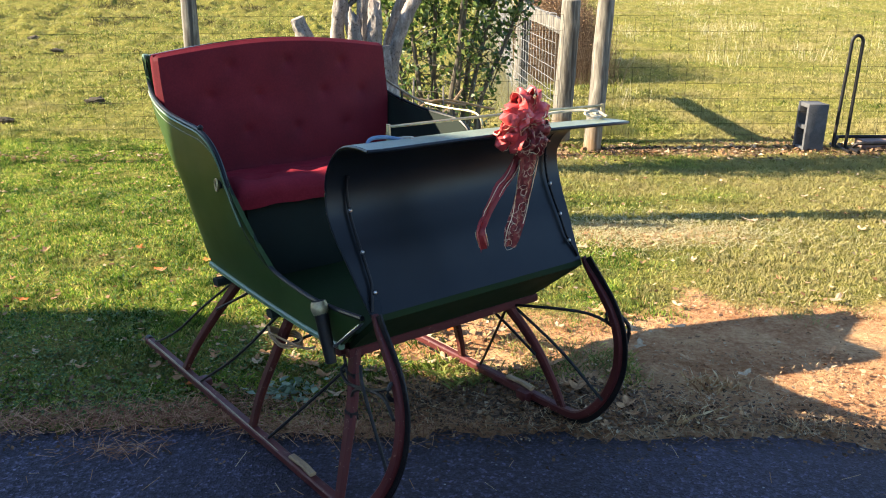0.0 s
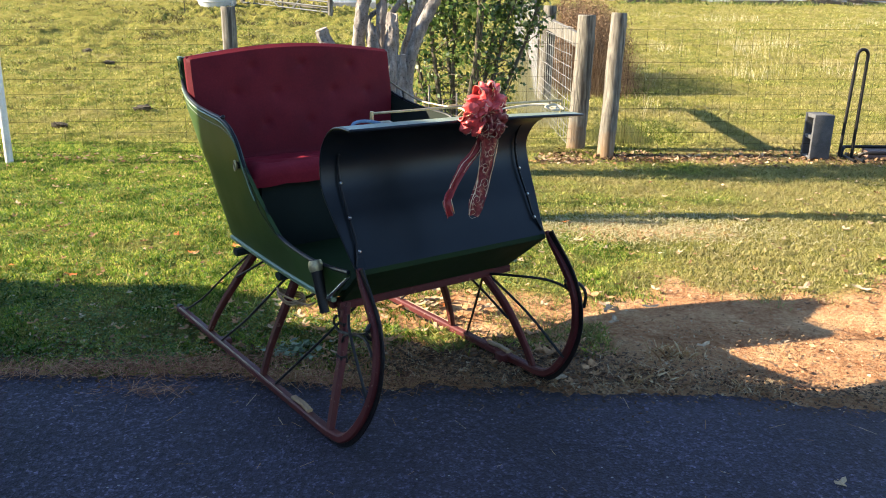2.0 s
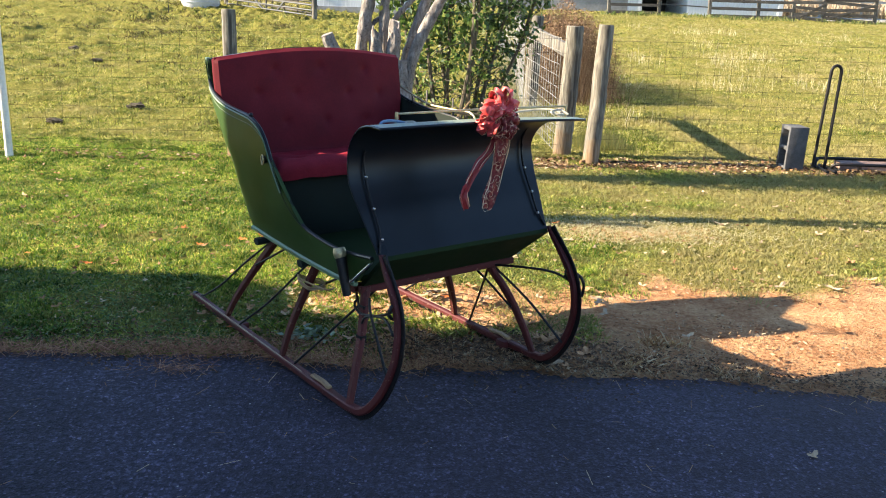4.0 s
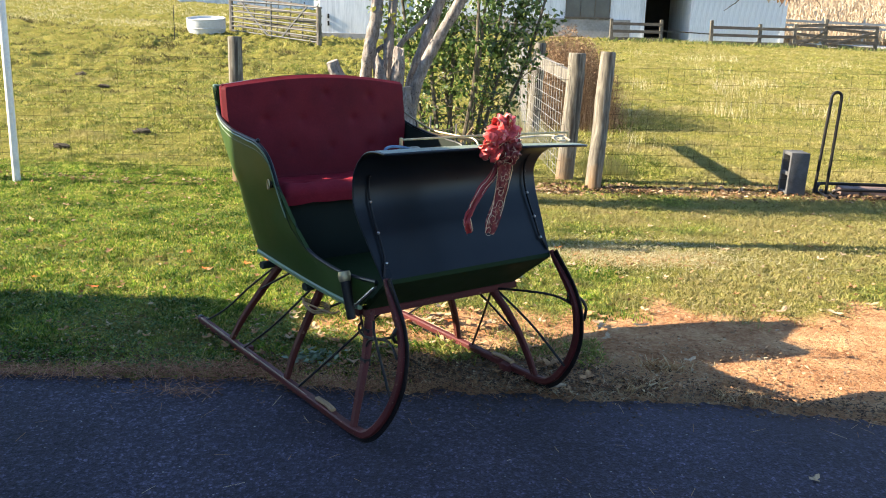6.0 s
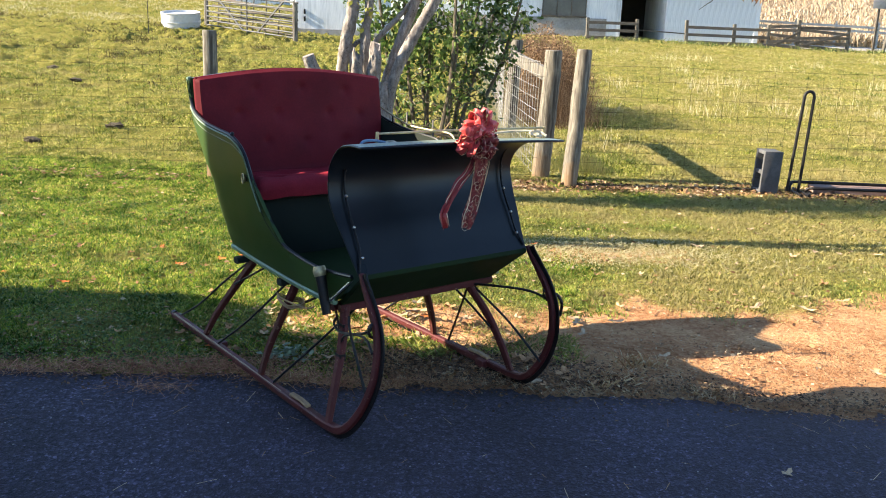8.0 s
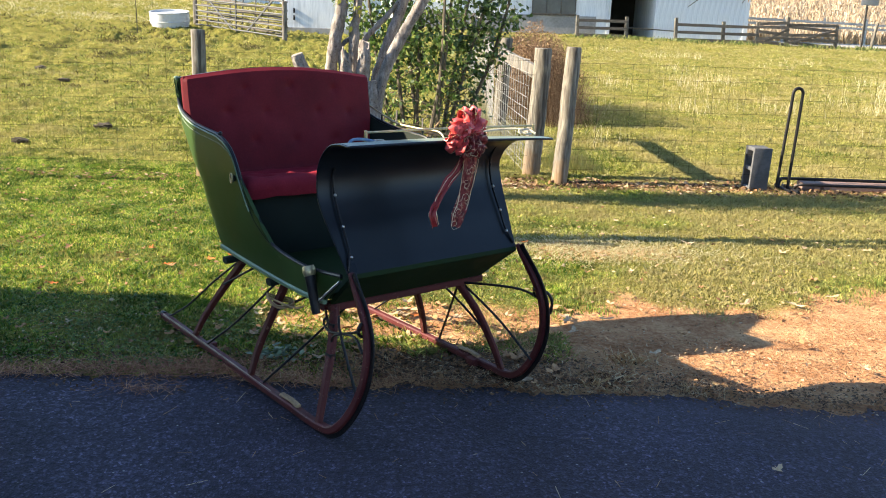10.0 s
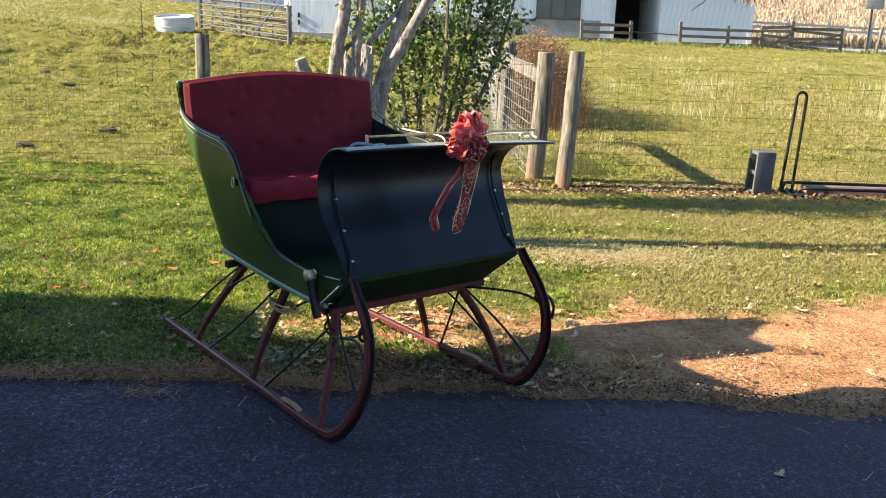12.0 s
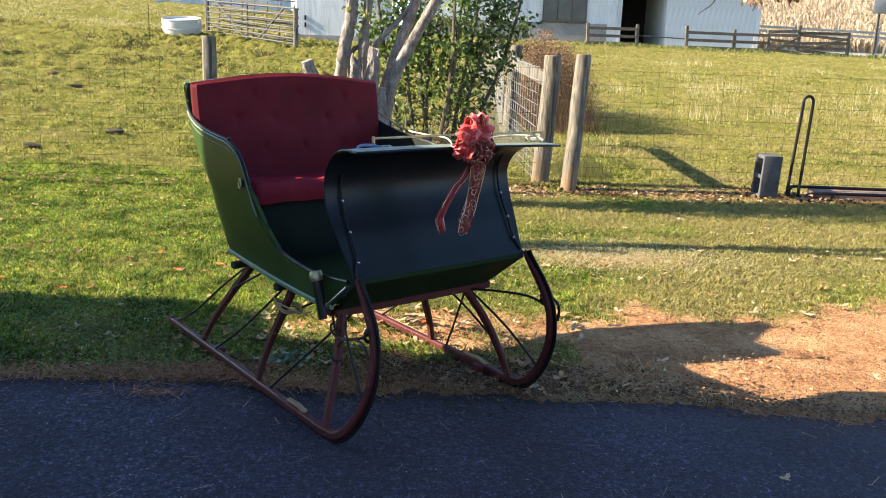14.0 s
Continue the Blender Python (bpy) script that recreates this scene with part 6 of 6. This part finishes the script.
for _ in range(60):
    x = rng.uniform(-1.0, 1.3)
    y = float(drive_edge(x)) + rng.uniform(0.05, 0.6)
    fallen_leaf(x, y, rng.uniform(0.025, 0.055), int(rng.choice([1, 4])), "dirt")
for x, y, s, k, on in ((1.81, 4.83, 0.1, 0, "lawn"), (1.29, 1.74, 0.055, 0, "asphalt"), (1.76, 3.5, 0.085, 0, "dirt"), (2.02, 3.52, 0.085, 0, "dirt"), (2.28, 3.68, 0.07, 0, "dirt"), (1.98, 3.34, 0.06, 4, "dirt"),
                       (0.75, 4.27, 0.08, 3, "lawn"), (1.64, 4.44, 0.06, 0, "lawn"), (2.54, 5.64, 0.07, 3, "lawn"), (2.58, 4.8, 0.06, 0, "lawn"), (2.74, 4.76, 0.06, 3, "lawn"), (2.96, 4.79, 0.06, 0, "lawn"),
                       (2.37, 4.64, 0.08, 3, "lawn"), (1.27, 4.07, 0.06, 3, "lawn"), (0.88, 4.13, 0.05, 0, "lawn"), (1.6, 3.78, 0.06, 1, "lawn"), (2.32, 4.01, 0.09, 1, "lawn"), (1.04, 3.42, 0.06, 3, "dirt"),
                       (0.72, 3.32, 0.09, 4, "dirt"), (0.66, 3.36, 0.07, 1, "dirt"), (0.8, 3.3, 0.06, 1, "dirt"), (1.4, 3.12, 0.05, 1, "dirt"), (1.3, 2.99, 0.05, 4, "dirt"), (1.23, 2.51, 0.05, 4, "dirt"), (1.44, 2.54, 0.05, 1, "dirt"),
                       (-1.86, 3.45, 0.06, 2, "lawn"), (-1.62, 4.24, 0.07, 2, "lawn"), (-1.66, 4.2, 0.05, 1, "lawn"), (-1.38, 3.86, 0.055, 1, "lawn"), (-1.2, 4.03, 0.06, 2, "lawn"), (-1.82, 2.88, 0.05, 1, "lawn"),
                       (-2.05, 3.72, 0.055, 1, "lawn"), (-2.43, 4.25, 0.06, 4, "lawn"), (-1.02, 2.77, 0.06, 4, "lawn"), (-0.86, 2.63, 0.05, 2, "lawn"), (0.5, 2.62, 0.09, 4, "dirt"), (0.65, 2.5, 0.08, 4, "dirt"), (1.35, 2.55, 0.06, 1, "dirt"),
                       (0.52, 2.4, 0.08, 0, "dirt"), (0.56, 2.36, 0.05, 4, "dirt"), (-0.58, 2.95, 0.07, 3, "lawn"), (-0.62, 2.88, 0.07, 0, "lawn"), (-0.54, 2.86, 0.075, 3, "lawn"), (-0.48, 2.92, 0.06, 0, "lawn"), (-0.66, 2.8, 0.065, 3, "lawn")):
    fallen_leaf(x, y, s, k, on)
for _ in range(100):
    y = 2.6 + 4.6 * rng.uniform(0, 1) ** 1.1
    x = 0.2 + rng.uniform(-0.55, 0.62) * (y + 0.9)
    fallen_leaf(x, y, rng.uniform(0.035, 0.075), int(rng.choice(5, p=[0.3, 0.25, 0.07, 0.23, 0.15] if x > -0.2 else [0.06, 0.38, 0.16, 0.1, 0.3])), "lawn" if bareness(x, y) < 0.5 else "dirt")
for _ in range(85):
    x, y = -0.2 + rng.normal(0, 0.42), 3.0 + rng.normal(0, 0.24)
    if y > drive_edge(x) + 0.06:
        fallen_leaf(x, y, rng.uniform(0.04, 0.085), int(rng.choice(5, p=[0.2, 0.34, 0.06, 0.14, 0.26] if y > 2.95 else [0.08, 0.42, 0.05, 0.05, 0.4])), "dirt")


def litter(name, x, y, size, mat, label, seed):
    pts = np.stack([x, y, rise(x, y) + 0.003 + 0.007 * np.random.default_rng(seed).uniform(0, 1, len(x))], -1)
    ob = leaf_cloud(name, pts, size, mat, None, flat=True, seed=seed)
    return tagged(ob, label, "leaf litter", "", "stuff")


n = 6500
lx = np.where(rng.uniform(0, 1, n) < 0.88, rng.uniform(0.6, 6.0, n), rng.uniform(-4.8, 0.6, n))
ly = 6.98 + 0.07 * lx + rng.normal(0, 0.17, n) + 0.06 * np.sin(5 * lx)
keep = clumpy(lx, ly, 3.0, 17) > rng.uniform(-0.35, 0.25, n)
lx, ly = lx[keep], ly[keep]
litter("leaf_litter", lx, ly, 0.04, LITTER, "brown leaf litter drifted along the fence line", 51)
n = 5000
lx = rng.uniform(0.7, 6.2, n)
ly = 7.1 + 0.015 * lx + rng.normal(0, 0.16, n) + 0.05 * np.sin(4 * lx)
keep = clumpy(lx, ly, 2.2, 29) > rng.uniform(-0.35, 0.4, n)
litter("dark_litter", lx[keep], ly[keep], 0.045, DARK_LITTER, "dark rotting leaves under the fence wire", 58)
n = 1300
lx = rng.uniform(-0.9, 3.4, n)
ly = drive_edge(lx) + 0.03 + rng.uniform(0, 1, n) ** 1.2 * 1.5
keep = bareness(lx, ly) > 0.3
lx, ly = lx[keep], ly[keep]
n = 3000
cx2 = rng.uniform(-1.6, 2.6, n)
cy2 = drive_edge(cx2) - 0.07 + rng.uniform(0, 1, n) * 0.8
lx, ly = np.concatenate([lx, cx2]), np.concatenate([ly, cy2])
litter("dirt_litter", lx, ly, 0.014, LITTER, "crumbled leaves and bark scattered on the bare dirt", 53)
n = 2600
lx = rng.uniform(-0.9, 3.6, n)
ly = drive_edge(lx) + 0.02 + rng.uniform(0, 1, n) ** 1.2 * 1.6
needles("dirt_straw", lx, ly, rng.uniform(0.008, 0.03, n), 0.0007, STRAW, "dry grass stems trodden into the dirt", 54)
n = 5200
lx, ly = 1.15 + rng.normal(0, 0.5, n), 4.62 + rng.normal(0, 0.22, n)
needles("thatch", lx, ly, rng.uniform(0.015, 0.06, n), 0.0012, PASTURE_DRY, "matted tan thatch on the worn patch of lawn", 62, 0.004)
n = 1600
ly = rng.uniform(2.4, 7, n)
lx = 0.2 + rng.uniform(-0.6, 0.65, n) * (ly + 0.9)
keep = bareness(lx, ly) < 0.4
litter("leaf_crumbs", lx[keep], ly[keep], 0.03, LITTER, "small crumbled leaf pieces over the lawn", 52)


n = 5400
lx = rng.uniform(-2.2, 2.4, n)
ly = drive_edge(lx) + 0.05 + np.abs(rng.normal(0, 0.09, n)) * np.where(rng.uniform(0, 1, n) < 0.25, -1.3, 1.6) * np.where(lx > 0.8, 0.6, 1.0)
litter("edge_crumbs", lx, ly, 0.017, DARK_LITTER, "dark soil crumbs and rotten leaf bits along the drive edge", 60)
n = 2200
lx, ly = 0.3 + rng.normal(0, 0.3, n), 2.52 + rng.normal(0, 0.1, n)
keep = ly > drive_edge(lx) - 0.01
litter("dark_litter", lx[keep], ly[keep], 0.022, DARK_LITTER, "dark leaf bits scattered under the sleigh", 68)
n = 1700
lx = rng.uniform(-0.6, 1.3, n)
ly = drive_edge(lx) + rng.uniform(0.0, 1.0, n) ** 1.5 * 0.42
needles("edge_straw", lx, ly, rng.uniform(0.015, 0.06, n), 0.0008, STRAW, "matted dry grass stems behind the drive edge", 61)
n = 85000
lx, ly = rng.uniform(-3.6, 0.7, n), rng.uniform(2.35, 5.6, n)
keep = in_view(lx, ly) & (ly > drive_edge(lx) + 0.05) & (bareness(lx, ly) < 0.45) & (clumpy(lx, ly, 2.6, 33) > rng.uniform(-0.45, 0.35, n)) & ((ly < 3.3) | (rng.uniform(0, 1, n) < 0.3))
lx, ly = lx[keep], ly[keep]
pts = np.stack([lx, ly, rise(lx, ly) + rng.uniform(0.004, 0.028, len(lx))], -1)
tagged(leaf_cloud("clover", pts, 0.015, CLOVER, None, flat=True, seed=35), "small broad clover leaves growing among the lawn grass", "clover", "", "stuff")
n = 1500
lx = rng.uniform(-0.2, 3.4, n)
ly = drive_edge(lx) + 0.02 + rng.uniform(0, 1, n) ** 1.1 * 1.5
keep = (bareness(lx, ly) > 0.35) & (clumpy(lx, ly, 2.4, 37) > rng.uniform(-0.4, 0.3, n))
litter("dirt_chips", lx[keep], ly[keep], 0.024, LITTER, "dry leaf and bark chips scattered on the dirt", 59)
r_l = np.random.default_rng(66)
pts = np.stack([-0.5 + r_l.normal(0, 0.05, 90), 2.57 + r_l.normal(0, 0.03, 90), r_l.uniform(0.004, 0.035, 90)], -1)
tagged(leaf_cloud("weed", pts, 0.04, WEED, None, flat=True, seed=67), "grey-green broad-leaved weed at the drive edge", "weed", "", "stuff")


# ---- bow and ropes on the sleigh ----
S = SLEIGH.matrix_basis


def ribbon(path, widths, wave=0.0, seed=0, thick=0.0012, across=(0, 1, 0)):
    """A ribbon: a thin sheet along a path, turned to face across."""
    pts = bez(path, 40)

    def f(a, b):
        p = pts[round(a * 39)]
        d = (pts[min(39, round(a * 39) + 1)] - pts[max(0, round(a * 39) - 1)]).normalized()
        w = Vector(across)
        w = (w - d * w.dot(d)).normalized()
        width = interp(a, np.linspace(0, 1, len(widths)), widths)
        return p + w * width * (b - 0.5) + d.cross(w) * wave * math.sin(6 * a + 9 * b + seed)
    return sheet(f, 39, 6, thick)


def bow():
    at = S @ Matrix.Translation((0.215, -0.008, 1.03)) @ Matrix.Diagonal((0.92, 0.92, 0.96, 1))
    top = empty("ribbon_bow", at, "large red ribbon bow with gold swirls tied on the dash", "bow")
    r = random.Random(5)

    def crumple(bm, k, size=0.013):
        for v in bm.verts:
            d = noise.noise_vector(v.co * 24 + Vector((k, 3 * k, 0))) + 0.5 * noise.noise_vector(v.co * 62 + Vector((0, k, k)))
            v.co += d * size * min(1.0, v.co.length / 0.035)
        return bm

    # angle round the knot, length, lean towards the viewer, ribbon width, how far the ribbon twists, whether the printed side shows
    loops = [(95, 0.078, 0.25, 0.052, 15, 0), (130, 0.07, 0.3, 0.06, -25, 0), (62, 0.085, 0.3, 0.062, 30, 0), (30, 0.078, 0.35, 0.058, -20, 0), (158, 0.082, 0.4, 0.056, 20, 0), (185, 0.08, 0.35, 0.052, -15, 0),
             (215, 0.074, 0.5, 0.054, 25, 0), (5, 0.062, 0.55, 0.05, 30, 0), (110, 0.055, 0.9, 0.056, 50, 0), (75, 0.052, 1.0, 0.052, -45, 0), (150, 0.056, 1.0, 0.052, 40, 0), (40, 0.055, 0.9, 0.05, -55, 0),
             (335, 0.07, 0.45, 0.054, 20, 1), (305, 0.078, 0.5, 0.058, -30, 1), (262, 0.078, 0.75, 0.066, 10, 1), (235, 0.07, 0.55, 0.054, 35, 1), (285, 0.066, 1.0, 0.06, -10, 1), (320, 0.082, 0.2, 0.056, 10, 1),
             (345, 0.085, 0.1, 0.05, -20, 1), (200, 0.085, 0.1, 0.05, 10, 0), (245, 0.055, 1.2, 0.05, 45, 1), (170, 0.05, 1.3, 0.05, -40, 0)]
    for k, (deg, ln, lean, width, twist, printed) in enumerate(loops):
        a = radians(deg + r.uniform(-6, 6))
        out = Vector((lean, math.cos(a), math.sin(a))).normalized()
        side = Matrix.Rotation(radians(twist), 3, out) @ out.cross(Vector((1, 0, 0))).normalized()
        c, n2 = out * ln, out.cross(side)
        loop = [Vector((0, 0, 0)), c * 0.4 + n2 * 0.012, c * 0.85 + n2 * 0.017, c * 1.06 + n2 * 0.005, c * 0.92 - n2 * 0.011, c * 0.45 - n2 * 0.01, Vector((0, 0, 0))]
        width *= 0.86
        w = [0.012, 0.7 * width, width, 1.06 * width, width, 0.7 * width, 0.012]
        bm = crumple(ribbon(loop, w, 0.008, k * 1.7, across=side), k)
        lp = part("loop", bm, SATIN_DARK if printed else SATIN, top)
        for e in (-0.5, 0.5):
            edge = bmesh.new()
            path = [p + side * e * interp(i / 39, np.linspace(0, 1, 7), w) for i, p in enumerate(bez(loop, 40))]
            sweep(edge, path[5:-5:2], circle(0.0009, 4))
            part("gold_edge", crumple(edge, k), GOLD, lp, smooth=False)
    bm = bmesh.new()
    bmesh.ops.create_uvsphere(bm, u_segments=12, v_segments=8, radius=0.02)
    part("knot", bm, SATIN, top)
    tails = [([(0.03, 0.015, 0.0), (0.012, 0.023, -0.076), (0.006, 0.024, -0.122), (0.0, 0.016, -0.18), (-0.002, 0.008, -0.229), (0.0, -0.017, -0.281), (-0.002, -0.029, -0.321)], (0.05, 0.07, 0.068, 0.058, 0.05, 0.052, 0.042)),
             ([(0.0, 0.02, -0.03), (-0.01, 0.012, -0.08), (-0.006, -0.028, -0.129), (-0.004, -0.079, -0.174), (-0.008, -0.109, -0.229), (0.0, -0.136, -0.261), (0.004, -0.123, -0.306)], (0.03, 0.03, 0.03, 0.03, 0.026, 0.032, 0.036))]
    for k, (path, w) in enumerate(tails):
        t = part("ribbon_tail", crumple(ribbon(path, w, 0.006, k * 2), 40 + k, 0.004), SATIN_DARK if k == 0 else SATIN_BACK, top, "dark red ribbon tail with gold pattern" if k == 0 else "plain red back of a ribbon tail")
        pts = bez(path, 40)
        for e in (-0.5, 0.5):
            edge = sweep(bmesh.new(), [p + Vector((0.002, e * interp(i / 39, np.linspace(0, 1, len(w)), w), 0)) for i, p in enumerate(pts)][8::2], circle(0.0013, 4))
            part("gold_edge", crumple(edge, 40 + k, 0.004), GOLD, t, smooth=False)
        for q in range(5 if k == 0 else 0):
            c = pts[min(38, 13 + q * 6)] + Vector((0.006, r.uniform(-0.01, 0.01), 0))
            curl = [c + Vector((0.001, (0.004 + 0.0022 * j) * math.cos(j * 1.1 + q), (0.004 + 0.0022 * j) * math.sin(j * 1.1 + q))) for j in range(8)]
            part("gold_swirl", tube(bez(curl, 24), 0.0007, 4), GOLD, t, smooth=False)


bow()


def rope(name, pts, r, mat, label, n=40):
    bm = bmesh.new()
    sweep(bm, bez(pts, n), circle(r, 7), up=(0.2, 0.1, 1))
    ob = part(name, bm, mat)
    ob.matrix_basis = S
    tagged(ob, label, "rope")


rope("blue_rope", [(0.10, -0.38, 1.0), (0.08, -0.35, 1.012), (0.09, -0.31, 1.012), (0.12, -0.28, 1.002), (0.11, -0.33, 1.0), (0.09, -0.37, 1.001)], 0.0048, ROPE_BLUE, "blue rope end coiled on the dash lip")
rope("pale_rope", [(0.13, -0.30, 1.002), (0.10, -0.275, 1.008), (0.13, -0.25, 1.003), (0.15, -0.28, 1.002), (0.12, -0.265, 1.01), (0.09, -0.29, 1.006)], 0.005, ROPE_PALE, "pale cotton rope knotted on the dash lip")
rope("pale_rope", [(0.05, 0.12, 1.0), (0.03, 0.22, 1.004), (0.04, 0.3, 1.01), (0.08, 0.36, 1.014), (0.13, 0.375, 1.004), (0.14, 0.345, 1.004), (0.11, 0.335, 1.012), (0.12, 0.37, 1.016), (0.15, 0.38, 1.004)], 0.0042, ROPE_PALE,
     "pale rope looped round the rail post")
coil = [(-0.42 + 0.07 * math.cos(t) + 0.01 * math.sin(3 * t), -0.345 + 0.035 * math.sin(t), 0.336 + 0.007 * math.sin(2 * t) + 0.0013 * t) for t in np.linspace(0, 17, 60)] + [(-0.3, -0.35, 0.355), (-0.25, -0.34, 0.375)]
rope("leg_rope", coil, 0.0035, LATH, "tan rope coiled round a sleigh leg", 160)


# tufts of green growing through the dirt
for x, y, h in ((0.66, 2.66, 0.026), (0.7, 2.72, 0.028), (0.07, 2.8, 0.042), (0.12, 2.79, 0.04), (0.0, 2.82, 0.038), (0.4, 2.72, 0.03), (0.3, 2.76, 0.03), (0.12, 2.67, 0.045), (0.06, 2.7, 0.045), (0.18, 2.7, 0.04), (-0.03, 2.78, 0.03), (-0.5, 2.62, 0.035), (0.66, 2.8, 0.026), (-0.7, 2.66, 0.035), (1.0, 2.68, 0.045), (0.96, 2.66, 0.045), (0.92, 2.47, 0.035), (0.82, 2.4, 0.04), (0.81, 2.5, 0.03), (1.2, 2.37, 0.03), (1.3, 2.42, 0.025)):
    k = 55 if x > 0.8 else 75
    dry = x > 0.8
    tx, ty = x + rng.normal(0, 0.045, k), y + rng.normal(0, 0.03, k)
    blades("grass_tuft", tx, ty, h * rng.uniform(0.5, 1.3, k), np.full(k, 0.0014 if dry else 0.0017), STRAW if dry else GRASS, "dry straw tuft in the dirt" if dry else "small green grass tuft in the dirt", int(900 + 100 * x), 0.9)
